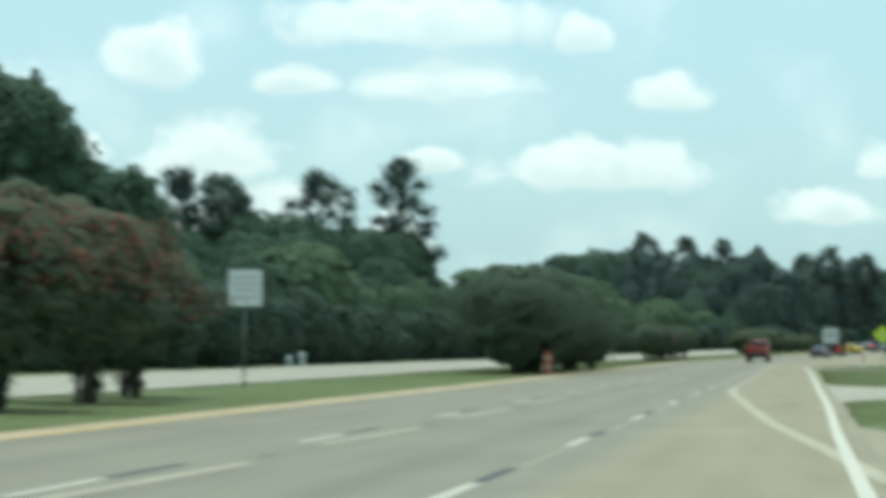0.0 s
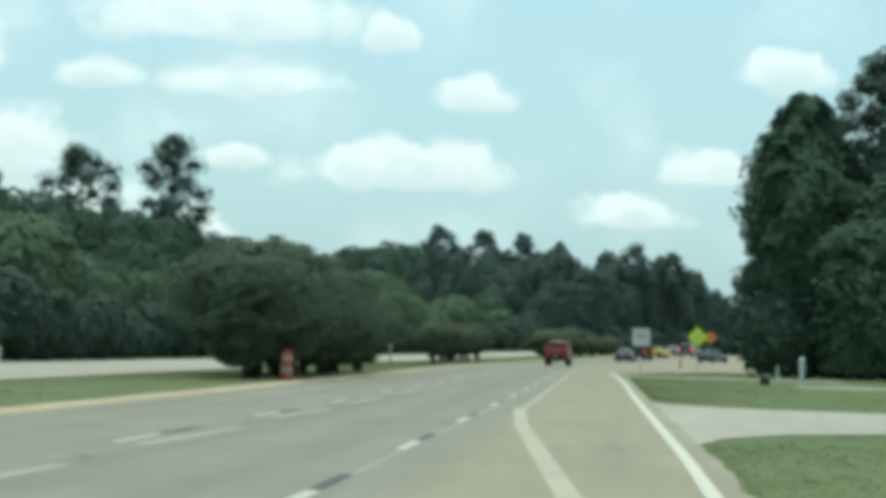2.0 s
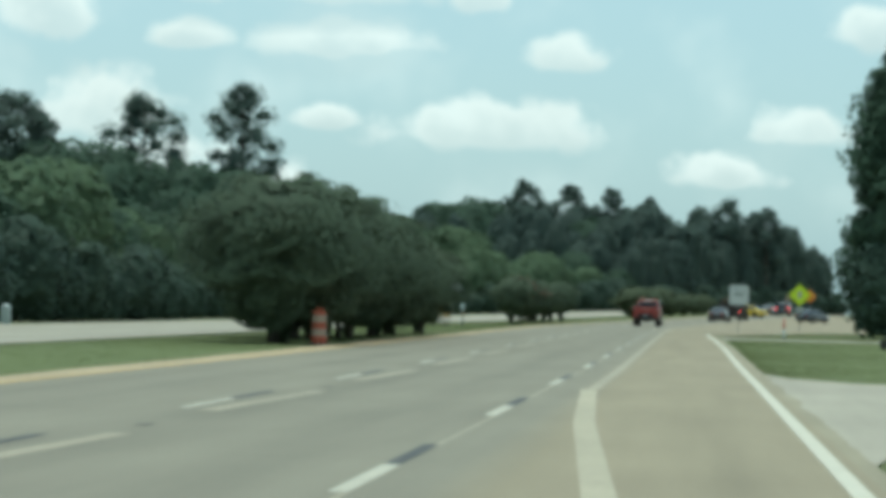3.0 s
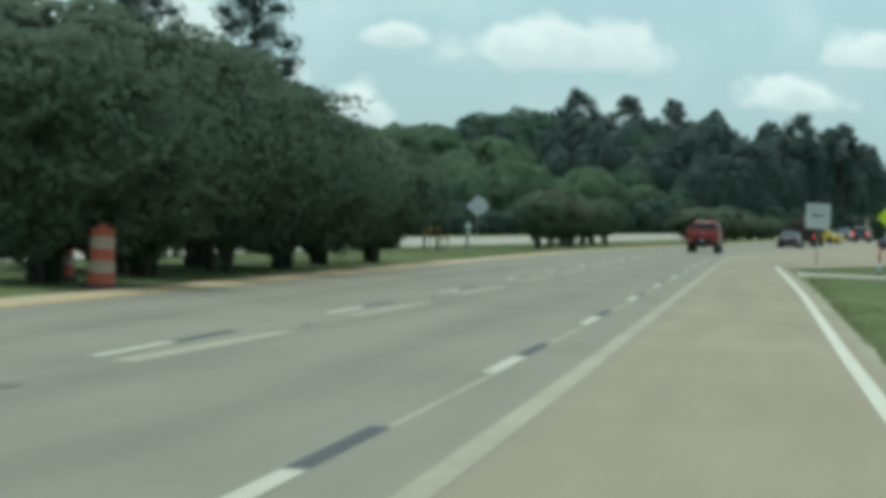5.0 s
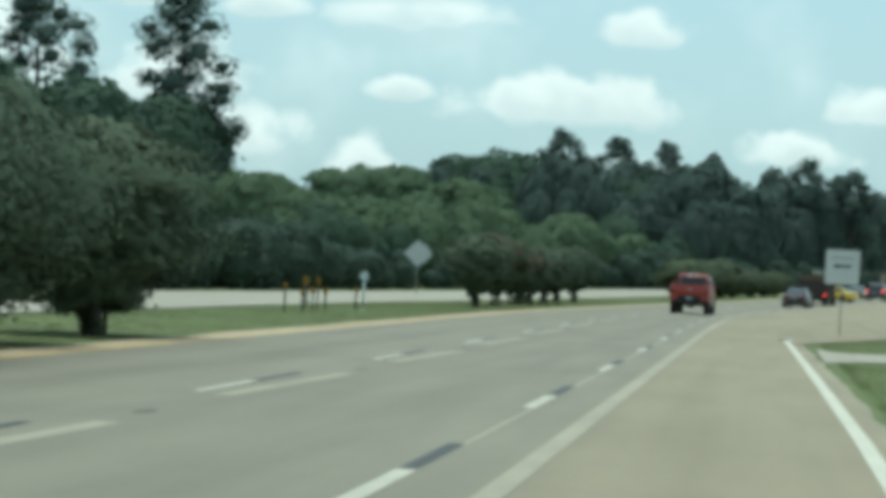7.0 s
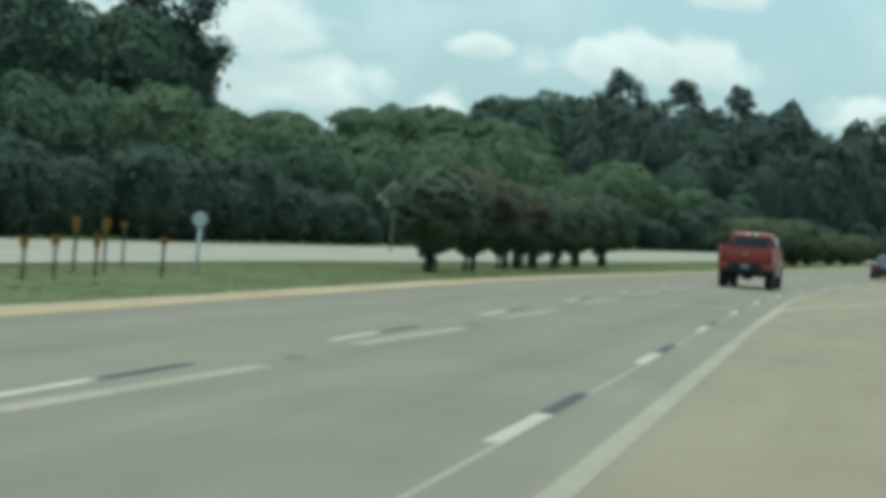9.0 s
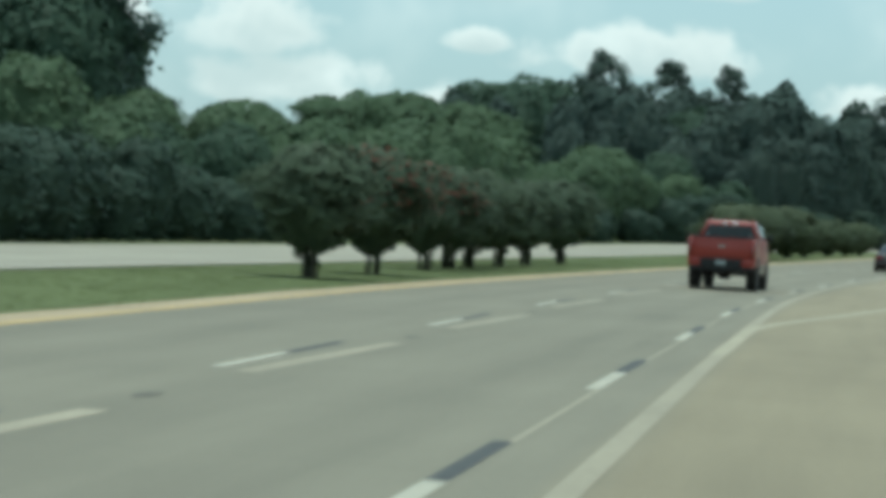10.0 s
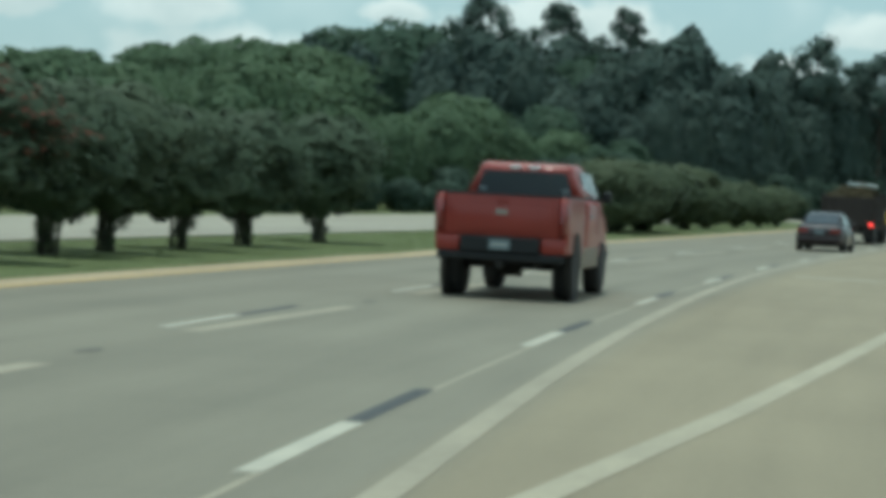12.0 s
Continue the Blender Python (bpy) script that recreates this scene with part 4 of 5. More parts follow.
for i in range(7):
    y = 294 + 8.2 * i
    copy_thing(bushes[i % 2], spot(bend(y) - 11.8 + rt.uniform(-0.8, 0.8), y, i, (1.1 - 0.05 * i) * rt.uniform(0.9, 1.05)))


# ---- roadside furniture ----
M.update({
    "galv": material("galvanised steel post", (0.30, 0.32, 0.31), 0.5, 0.6, 0.15, 4, 40),
    "greenpost": material("dull green steel post", (0.11, 0.14, 0.12), 0.6, 0.3, 0.2, 4, 40),
    "signwhite": material("white sign sheeting", (0.54, 0.57, 0.56), 0.5, 0, 0.08, 3, 30),
    "signback": material("bare aluminium sign back", (0.42, 0.46, 0.46), 0.45, 0.5, 0.12, 3, 30),
    "signgrey": material("faded sign legend", (0.40, 0.43, 0.43), 0.6, 0, 0.1),
    "signblack": material("black sign legend", (0.03, 0.03, 0.035), 0.6, 0, 0.1),
    "signarrow": material("faded dark arrow", (0.10, 0.12, 0.12), 0.6, 0, 0.1),
    "lime": material("fluorescent yellow-green sheeting", (0.62, 0.80, 0.02), 0.45, 0, 0.06, 3, 30),
    "orange": material("orange sign sheeting", (0.72, 0.25, 0.03), 0.5, 0, 0.08, 3, 30),
    "barrel": material("orange barrel plastic", (0.30, 0.062, 0.026), 0.7, 0, 0.15, 4, 30),
    "reflect": material("white reflective band", (0.30, 0.22, 0.16), 0.6, 0, 0.1, 4, 30),
    "rubber": material("black rubber", (0.025, 0.025, 0.026), 0.8, 0, 0.2, 5, 60, 0.2),
    "marker": material("amber marker plate", (0.33, 0.20, 0.04), 0.6, 0, 0.15),
    "darkpost": material("dark brown flexible post", (0.075, 0.070, 0.055), 0.7, 0, 0.2),
    "whitepipe": material("white plastic pipe", (0.46, 0.52, 0.52), 0.5, 0, 0.1, 4, 40),
    "redpaint": material("red post paint", (0.45, 0.09, 0.06), 0.6, 0, 0.12),
})


def upright(x, y, turn=0.0):
    return pose(x, y, rise(y) - 0.03, 0, 0, turn)


def sheet(bm, w, h, z, y=0.0, round_=0.04, thick=0.006, turned=0.0):
    """A sign plate with rounded corners, facing -y."""
    pts = []
    for sx, sz, a0 in ((1, 1, 0), (-1, 1, 90), (-1, -1, 180), (1, -1, 270)):
        for k in range(5):
            a = radians(a0 + 22.5 * k)
            pts.append((sx * (w / 2 - round_) + round_ * math.cos(a), sz * (h / 2 - round_) + round_ * math.sin(a)))
    c, s = math.cos(radians(turned)), math.sin(radians(turned))
    pts = [(c * a - s * b, s * a + c * b + z) for a, b in pts]
    f = [bm.verts.new((a, y, b)) for a, b in pts]
    g = [bm.verts.new((a, y + thick, b)) for a, b in pts]
    bm.faces.new(f)
    bm.faces.new(g[::-1])
    n = len(f)
    for i in range(n):
        bm.faces.new((f[i], g[i], g[(i + 1) % n], f[(i + 1) % n]))
    bmesh.ops.recalc_face_normals(bm, faces=bm.faces)
    return bm


def bolt(parent, x, z, y):
    bm = bmesh.new()
    tube(bm, (x, y, z), (x, y - 0.012, z), 0.012, 0.010, 6)
    part("bolt", bm, M["galv"], parent)


def guide_sign():
    e = thing("road_sign", upright(-14.5, 70, 6), "pale rectangular road sign with grey legend on one post", "sign")
    part("post", tube(bmesh.new(), (0, 0.03, -0.1), (0, 0.03, 3.7), 0.04, 0.04, 10), M["greenpost"], e, "", True)
    p = part("panel", sheet(bmesh.new(), 1.08, 1.16, 3.13, -0.02), M["signwhite"], e)
    for i, (w, z) in enumerate(((0.80, 3.46), (0.86, 3.26), (0.62, 3.06), (0.80, 2.84))):
        part("legend", box(bmesh.new(), -w / 2, w / 2, -0.024, -0.0205, z - 0.05, z + 0.05), M["signgrey"], p, "unreadable grey lettering")
    part("brace", box(bmesh.new(), -0.45, 0.45, -0.012, 0.0, 3.35, 3.40), M["galv"], e)


def lane_sign():
    e = thing("lane_sign", upright(4.95, 184, -2), "white square lane sign with a black arrow beside the turning lane", "sign")
    part("post", tube(bmesh.new(), (0, 0.03, -0.1), (0, 0.03, 2.95), 0.024, 0.024, 10), M["galv"], e, "", True)
    p = part("panel", sheet(bmesh.new(), 1.18, 1.20, 2.42, -0.02), M["signwhite"], e)
    part("legend", box(bmesh.new(), -0.38, 0.38, -0.024, -0.0205, 2.68, 2.80), M["signgrey"], p, "unreadable grey lettering")
    part("legend", box(bmesh.new(), -0.22, 0.30, -0.024, -0.0205, 2.40, 2.50), M["signarrow"], p, "dark arrow shaft")
    bm = bmesh.new()
    for a, b in (((-0.34, 2.45), (-0.14, 2.57)),):
        v = [bm.verts.new(q) for q in ((-0.36, -0.022, 2.45), (-0.14, -0.022, 2.33), (-0.14, -0.022, 2.57))]
        w = [bm.verts.new((q.co.x, -0.0205, q.co.z)) for q in v]
        bm.faces.new(v), bm.faces.new(w[::-1])
    part("arrow_head", bm, M["signarrow"], p, "dark arrow head")
    bolt(e, 0, 2.92, -0.02), bolt(e, 0, 1.92, -0.02)


def diamond(name, x, y, turn, z, side, face, label, plaque=False, extra=None, legend=True):
    e = thing(name, upright(x, y, turn), label, "sign")
    part("post", tube(bmesh.new(), (0, 0.03, -0.1), (0, 0.03, z + 0.5 * side), 0.035, 0.035, 10), M["galv"], e, "", True)
    p = part("panel", sheet(bmesh.new(), side, side, z, -0.02, 0.05, 0.006, 45), face, e)
    if legend:
        part("legend", box(bmesh.new(), -0.13, 0.13, -0.024, -0.0205, z - 0.24, z + 0.26, 0), M["signblack"] if face is M["orange"] else M["signgrey"], p, "dark symbol")
    if plaque:
        part("plaque", sheet(bmesh.new(), 0.6, 0.36, z - 0.5 * side * 1.414 - 0.24, -0.02), M["signback"], e, "small pale plaque")
    return e


guide_sign()
lane_sign()
diamond("crossing_sign", 9.75, 210, -3, 2.72, 1.16, M["lime"], "fluorescent yellow-green diamond warning sign with plaque", True)
diamond("roadworks_sign", 14.6, 300, -3, 2.85, 1.05, M["orange"], "orange diamond roadworks sign beyond the junction")
back = diamond("warning_sign", -19.0, 243.5, 8, 2.6, 1.18, M["signback"], "two bare grey diamond sign backs on one post", legend=False)
part("panel", sheet(bmesh.new(), 0.95, 0.95, 2.6, 0.10, 0.05, 0.006, 45), M["signback"], back).matrix_local = pose(0.45, 0.25, 0.0, 0, 0, 38)


def small_sign(x, y):
    e = thing("small_sign", upright(x, y), "small pale sign on a thin post beyond the junction", "sign")
    part("post", tube(bmesh.new(), (0, 0.03, -0.1), (0, 0.03, 2.9), 0.05, 0.05, 8), M["galv"], e, "", True)
    part("panel", sheet(bmesh.new(), 0.5, 1.0, 2.4, -0.03), M["reflect"], e)
    part("plaque", sheet(bmesh.new(), 1.1, 0.5, 0.9, -0.03), M["signwhite"], e)


small_sign(14.2, 352)


def barrel_mesh(m, label):
    e = thing("traffic_barrel", m, label, "traffic barrel", "traffic barrels in the median")
    rings = [(0.0, 0.24), (0.03, 0.24), (0.23, 0.236), (0.235, 0.23), (0.44, 0.226), (0.445, 0.22), (0.65, 0.216), (0.655, 0.212), (0.86, 0.208), (0.865, 0.204), (0.975, 0.20), (1.0, 0.185)]

    def lathe(z0, z1, grow):
        bm = bmesh.new()
        pr = [(z, r + grow) for z, r in rings if z0 <= z <= z1]
        rows = [[bm.verts.new((r * math.cos(6.2832 * k / 20), r * math.sin(6.2832 * k / 20), z + 0.06)) for k in range(20)] for z, r in pr]
        for a, b in zip(rows, rows[1:]):
            for k in range(20):
                bm.faces.new((a[k], a[(k + 1) % 20], b[(k + 1) % 20], b[k]))
        if z1 >= 1.0:
            bm.faces.new(rows[-1])
        return bm

    part("drum", lathe(0, 1.0, 0), M["barrel"], e, "", True)
    for z0, z1 in ((0.24, 0.442), (0.652, 0.862)):
        part("band", lathe(z0 - 0.01, z1, 0.004), M["reflect"], e, "pale reflective band", True)
    bm = bmesh.new()
    tube(bm, (0, 0, 0.0), (0, 0, 0.07), 0.36, 0.30, 18)
    part("base", bm, M["rubber"], e, "black rubber base ring")
    part("handle", box(bmesh.new(), -0.09, 0.09, -0.015, 0.015, 1.05, 1.13, 0.01), M["barrel"], e)
    return e


b1 = barrel_mesh(upright(-9.0, 108.3), "orange and white striped traffic barrel at the median edge")
copy_thing(b1, upright(-10.9, 112.2, 40))


def marker_post(x, y, h, plate):
    e = thing("delineator_post", upright(x, y, rt.uniform(-15, 15)), "thin dark post with an amber top plate in the median", "post", "cluster of amber-topped posts")
    part("stake", box(bmesh.new(), -0.03, 0.03, -0.012, 0.012, -0.1, h - 0.05, 0.004), M["darkpost"], e)
    bm = bmesh.new()
    v = [bm.verts.new(q) for q in ((-0.09, -0.016, h), (0.09, -0.016, h), (0.085, -0.016, h - plate * 0.5), (0.03, -0.016, h - plate), (-0.03, -0.016, h - plate), (-0.085, -0.016, h - plate * 0.5))]
    bmesh.ops.solidify(bm, geom=[bm.faces.new(v)], thickness=0.012)
    part("plate", bm, M["marker"], e, "amber plate")


for x, y, h, pl in [(-12.9, 174.6, 0.95, 0.2), (-12.5, 175.5, 0.78, 0.25), (-12.5, 177.2, 0.82, 0.25), (-13.7, 181.9, 1.15, 0.35), (-13.5, 183.3, 1.15, 0.35), (-12.6, 180.0, 0.82, 0.3), (-15.2, 190, 1.05, 0.2), (-12.0, 182.6, 0.85, 0.2)]:
    marker_post(x, y, h, pl)


def vent_post():
    e = thing("marker_post", upright(-12.5, 187), "white pipe marker post with a round pale cap plate", "post")
    part("pipe", tube(bmesh.new(), (0, 0, -0.1), (0.02, 0, 1.12), 0.045, 0.045, 12), M["whitepipe"], e, "", True)
    bm = bmesh.new()
    tube(bm, (0.02, -0.05, 1.26), (0.02, -0.08, 1.26), 0.17, 0.17, 20)
    part("cap_plate", bm, M["whitepipe"], e, "round pale plate")
    part("bracket", box(bmesh.new(), -0.03, 0.07, -0.05, 0.05, 1.08, 1.30, 0.01), M["galv"], e)


vent_post()


def tube_marker(x, y):
    e = thing("tube_marker", upright(x, y), "red and white flexible tube marker in the verge", "post")
    part("lower_tube", tube(bmesh.new(), (0, 0, -0.05), (0, 0, 0.5), 0.06, 0.06, 12), M["whitepipe"], e, "white lower half", True)
    part("upper_tube", tube(bmesh.new(), (0, 0, 0.5), (0, 0, 1.05), 0.058, 0.05, 12), M["redpaint"], e, "red upper half", True)
    part("foot", tube(bmesh.new(), (0, 0, 0.0), (0, 0, 0.05), 0.14, 0.12, 12), M["rubber"], e)


tube_marker(7.0, 163.2)


def bollard(x, y, w, h, label, group=""):
    e = thing("bollard", upright(x, y), label, "post", group)
    part("shaft", box(bmesh.new(), -w / 2, w / 2, -w / 2, w / 2, -0.1, h - 0.04, 0.02), M["whitepipe"], e)
    bm = bmesh.new()
    tube(bm, (0, 0, h - 0.05), (0, 0, h + 0.04), w * 0.55, w * 0.2, 10)
    part("cap", bm, M["whitepipe"], e)


bollard(12.75, 146, 0.24, 1.35, "broad white post in the verge grass")
bollard(11.6, 147.5, 0.09, 0.85, "thin white post in the verge grass")
bollard(-26.6, 131, 0.30, 0.62, "low white post beside the far carriageway", "pair of low white posts")
bollard(-26.4, 133.6, 0.34, 0.80, "low white post beside the far carriageway", "pair of low white posts")


def valve_box(x, y):
    e = thing("valve_box", upright(x, y), "small black utility box standing in the verge grass", "utility box")
    part("housing", box(bmesh.new(), -0.22, 0.22, -0.16, 0.16, -0.03, 0.30, 0.04), M["rubber"], e)
    part("lid", box(bmesh.new(), -0.24, 0.24, -0.18, 0.18, 0.30, 0.36, 0.015), M["rubber"], e)


valve_box(10.2, 136)

# ---- vehicles ----
M.update({
    "red": material("red car paint", (0.26, 0.027, 0.018), 0.45, 0.0, 0.12, 1.5, 30, coat=0.3),
    "maroon": material("maroon car paint", (0.018, 0.007, 0.010), 0.35, 0.1, 0.08, 1.5, 30, coat=0.5),
    "taupe": material("grey-brown car paint", (0.085, 0.075, 0.068), 0.35, 0.4, 0.08, 1.5, 30, coat=1.0),
    "navy": material("dark blue car paint", (0.012, 0.018, 0.028), 0.3, 0.2, 0.08, 1.5, 30, coat=1.0),
    "amberpaint": material("yellow car paint", (0.62, 0.42, 0.01), 0.35, 0.0, 0.06, 1.5, 30, coat=1.0),
    "silver": material("silver lower panel", (0.34, 0.32, 0.29), 0.35, 0.5, 0.08, 2, 30, coat=0.6),
    # tan stands for the pale road mirrored in the red paint
    "tan": material("tan road reflection", (0.20, 0.155, 0.115), 0.5, 0.1, 0.15, 2, 30),
    "glass": material("dark tinted glass", (0.028, 0.042, 0.055), 0.14, 0.0, 0.02, 2, 20, spec=0.7),
    "trim": material("black plastic trim", (0.014, 0.016, 0.019), 0.7, 0, 0.12, 4, 60),
    "under": material("dark grimy underbody", (0.030, 0.028, 0.026), 0.85, 0.1, 0.25, 3, 20),
    "chrome": material("chrome", (0.62, 0.63, 0.64), 0.15, 1.0, 0.05),
    "plate": material("pale number plate", (0.17, 0.215, 0.235), 0.5, 0, 0.05),
    "lens": material("red tail lamp lens", (0.20, 0.020, 0.016), 0.2, 0, 0.06, 6, 40, coat=0.8),
    "headlamp": material("clear head lamp", (0.55, 0.57, 0.58), 0.12, 0.3, 0.05),
    "brown": material("dark brown painted steel", (0.036, 0.027, 0.024), 0.6, 0.2, 0.25, 1.2, 14),
    "brush": leaf_material("cut brush load", (0.060, 0.055, 0.030), (0.13, 0.10, 0.06), 0.2),
    # near-white colour puts the glint of the roof-edge lamps into the paint
    "glint": material("white lamp glint", (0.85, 0.87, 0.87), 0.2, 0, 0.05),
    "brake": lamp_material("lit brake lamp", (1.0, 0.06, 0.05), 2.2),
})


def lathe_x(profile, n=22):
    """A ring about the x axis: (x, radius)."""
    bm = bmesh.new()
    rows = [[bm.verts.new((x, r * math.cos(6.2832 * k / n), r * math.sin(6.2832 * k / n))) for k in range(n)] for x, r in profile]
    for a, b in zip(rows, rows[1:]):
        for k in range(n):
            bm.faces.new((a[k], a[(k + 1) % n], b[(k + 1) % n], b[k]))
    bm.faces.new(rows[0])
    bm.faces.new(rows[-1])
    bmesh.ops.recalc_face_normals(bm, faces=bm.faces)
    return bm


def wheel(parent, x, y, r, w, rim=None):
    h = w / 2
    e = part("wheel", lathe_x([(-h, r * 0.66), (-h, r * 0.88), (-h * 0.75, r * 0.98), (-h * 0.4, r), (h * 0.4, r), (h * 0.75, r * 0.98), (h, r * 0.88), (h, r * 0.66)]), M["rubber"], parent, "black tyre", True)
    e.location = (x, y, r)
    s = 1 if x > 0 else -1
    bm = lathe_x([(s * h * 0.2, r * 0.62), (s * h * 0.95, r * 0.64), (s * h * 0.8, r * 0.52), (s * h * 0.55, r * 0.2), (s * h * 0.85, r * 0.16)])
    part("rim", bm, rim or M["silver"], e, "metal rim", True)
    return e


def pickup(m):
    e = thing("pickup_truck", m, "red crew-cab pickup truck with dark rear window, driving ahead", "pickup truck")
    # box bed
    for s in (1, -1):
        bm = bmesh.new()
        loft(bm, [(-1.12, 0.07, 0.06, 0.72, 1.44, 0.05), (-0.9, 0.075, 0.065, 0.62, 1.45, 0.05), (0.86, 0.075, 0.065, 0.60, 1.45, 0.05)])
        bmesh.ops.translate(bm, vec=(s * 0.93, 0, 0), verts=bm.verts)
        part("bed_side", bm, M["red"], e, "", True)
        bm = bmesh.new()
        tube(bm, (s * 0.90, 0, 0.42), (s * 1.012, 0, 0.42), 0.53, 0.53, 26)
        part("wheel_arch", bm, M["under"], e, "dark wheel arch")
        bm = bmesh.new()
        loft(bm, [(-1.13, 0.06, 0.06, 0.90, 1.37, 0.04), (-1.05, 0.065, 0.065, 0.90, 1.37, 0.03)])
        bmesh.ops.translate(bm, vec=(s * 0.942, -0.045, 0), verts=bm.verts)
        part("tail_light", bm, M["lens"], e, "red tail lamp lens", True)
        part("bumper_corner", box(bmesh.new(), min(s * 0.60, s * 0.985), max(s * 0.60, s * 0.985), -1.22, -1.0, 0.62, 0.84, 0.05), M["red"], e, "red corner of the bumper", True)
        part("bed_rail", box(bmesh.new(), min(s * 0.84, s * 0.99), max(s * 0.84, s * 0.99), -1.1, 0.85, 1.435, 1.465, 0.012), M["trim"], e, "black plastic rail cap")
        # the reflected road is painted as a tan strip along the sill
        part("rocker", box(bmesh.new(), min(s * 0.88, s * 0.975), max(s * 0.88, s * 0.975), 0.62, 3.0, 0.40, 0.72, 0.03), M["tan"], e, "tan sill strip painted as the reflected road")
        part("side_window", panel(bmesh.new(), [(s * 0.925, 1.35, 1.44), (s * 0.935, 2.15, 1.44), (s * 0.80, 2.12, 1.84), (s * 0.79, 1.45, 1.84)], 0.012 * s), M["glass"], e, "dark side glass")
        part("side_window", panel(bmesh.new(), [(s * 0.935, 2.22, 1.44), (s * 0.925, 3.12, 1.42), (s * 0.80, 2.72, 1.84), (s * 0.80, 2.19, 1.84)], 0.012 * s), M["glass"], e, "dark side glass")
        mir = part("mirror", box(bmesh.new(), min(s * 1.02, s * 1.17), max(s * 1.02, s * 1.17), 2.78, 2.90, 1.40, 1.58, 0.03), M["trim"], e, "black wing mirror", True)
        part("mirror_arm", box(bmesh.new(), min(s * 0.9, s * 1.05), max(s * 0.9, s * 1.05), 2.82, 2.88, 1.42, 1.48, 0.01), M["trim"], mir)
        part("door_handle", box(bmesh.new(), min(s * 0.99, s * 1.02), max(s * 0.99, s * 1.02), 1.45, 1.65, 1.16, 1.20, 0.008), M["chrome"], e)
        part("headlight", box(bmesh.new(), min(s * 0.55, s * 0.86), max(s * 0.55, s * 0.86), 4.66, 4.74, 0.88, 1.08, 0.03), M["headlamp"], e, "clear head lamp")
    part("bed_floor", box(bmesh.new(), -0.88, 0.88, -1.08, 0.86, 0.78, 0.84), M["under"], e)
    part("bed_front", box(bmesh.new(), -0.88, 0.88, 0.80, 0.86, 0.84, 1.42, 0.01), M["red"], e)
    gate = part("tailgate", box(bmesh.new(), -0.868, 0.868, -1.155, -1.075, 0.845, 1.445, 0.028), M["red"], e, "", True)
    part("tailgate_panel", box(bmesh.new(), -0.74, 0.74, -1.168, -1.150, 0.93, 1.28, 0.012), M["red"], gate, "", True)
    part("tailgate_cap", box(bmesh.new(), -0.86, 0.86, -1.165, -1.06, 1.435, 1.462, 0.01), M["trim"], gate, "black plastic lip")
    part("badge", box(bmesh.new(), -0.095, 0.095, -1.180, -1.168, 1.165, 1.235, 0.006), M["silver"], gate, "small chrome badge")
    part("latch", box(bmesh.new(), -0.10, 0.10, -1.176, -1.155, 1.33, 1.385, 0.008), M["red"], gate)
    part("bumper", box(bmesh.new(), -0.95, 0.95, -1.21, -1.06, 0.50, 0.625, 0.03), M["trim"], e, "black step bumper", True)
    part("step", box(bmesh.new(), -0.598, 0.598, -1.25, -1.06, 0.628, 0.838, 0.02), M["trim"], e, "black step between the corners")
    part("number_plate", box(bmesh.new(), -0.16, 0.16, -1.268, -1.251, 0.66, 0.81, 0.004), M["plate"], e, "pale number plate")
    part("number_bar", box(bmesh.new(), -0.12, 0.12, -1.272, -1.2685, 0.71, 0.76), M["signgrey"], e)
    part("hitch", box(bmesh.new(), -0.05, 0.05, -1.24, -0.9, 0.40, 0.50, 0.01), M["under"], e)
    # cab and bonnet
    bm = bmesh.new()
    loft(bm, [(0.92, 0.95, 0.985, 0.50, 1.40, 0.07), (1.6, 0.96, 1.0, 0.46, 1.42, 0.08), (3.0, 0.96, 1.0, 0.46, 1.42, 0.08), (3.2, 0.96, 0.98, 0.48, 1.36, 0.12), (4.3, 0.95, 0.92, 0.50, 1.24, 0.14), (4.66, 0.92, 0.86, 0.52, 1.16, 0.14), (4.74, 0.84, 0.78, 0.56, 1.06, 0.1)])
    part("cab_body", bm, M["red"], e, "", True)
    bm = bmesh.new()
    loft(bm, [(0.94, 0.90, 0.71, 1.38, 1.885, 0.10), (1.15, 0.93, 0.76, 1.38, 1.945, 0.12), (2.0, 0.93, 0.77, 1.38, 1.96, 0.12), (2.65, 0.93, 0.74, 1.38, 1.93, 0.12), (3.45, 0.88, 0.80, 1.35, 1.40, 0.02)])
    part("roof", bm, M["red"], e, "", True)
    part("rear_window", panel(bmesh.new(), [(-0.77, 0.934, 1.47), (0.77, 0.934, 1.47), (0.655, 0.934, 1.815), (-0.655, 0.934, 1.815)], 0.01), M["glass"], e, "dark tinted rear window")
    for s in (1, -1):
        part("cargo_lamp", box(bmesh.new(), s * 0.15 - 0.085, s * 0.15 + 0.085, 0.875, 0.95, 1.845, 1.90, 0.012), M["glint"], e, "roof lamp painted white for its glint")
        part("sticker", box(bmesh.new(), s * 0.66 - 0.05, s * 0.66 + 0.05, 0.919, 0.9225, 1.50, 1.58), M["plate"], e, "pale window sticker")
    part("windscreen", panel(bmesh.new(), [(0.76, 3.42, 1.43), (-0.76, 3.42, 1.43), (-0.64, 2.72, 1.90), (0.64, 2.72, 1.90)], 0.012), M["glass"], e, "dark windscreen")
    part("grille", box(bmesh.new(), -0.52, 0.52, 4.72, 4.77, 0.74, 1.04, 0.02), M["chrome"], e)
    part("front_bumper", box(bmesh.new(), -0.92, 0.92, 4.64, 4.84, 0.46, 0.70, 0.05), M["trim"], e)
    # underneath
    bm = bmesh.new()
    tube(bm, (-0.75, 0, 0.42), (0.75, 0, 0.42), 0.06, 0.06, 10)
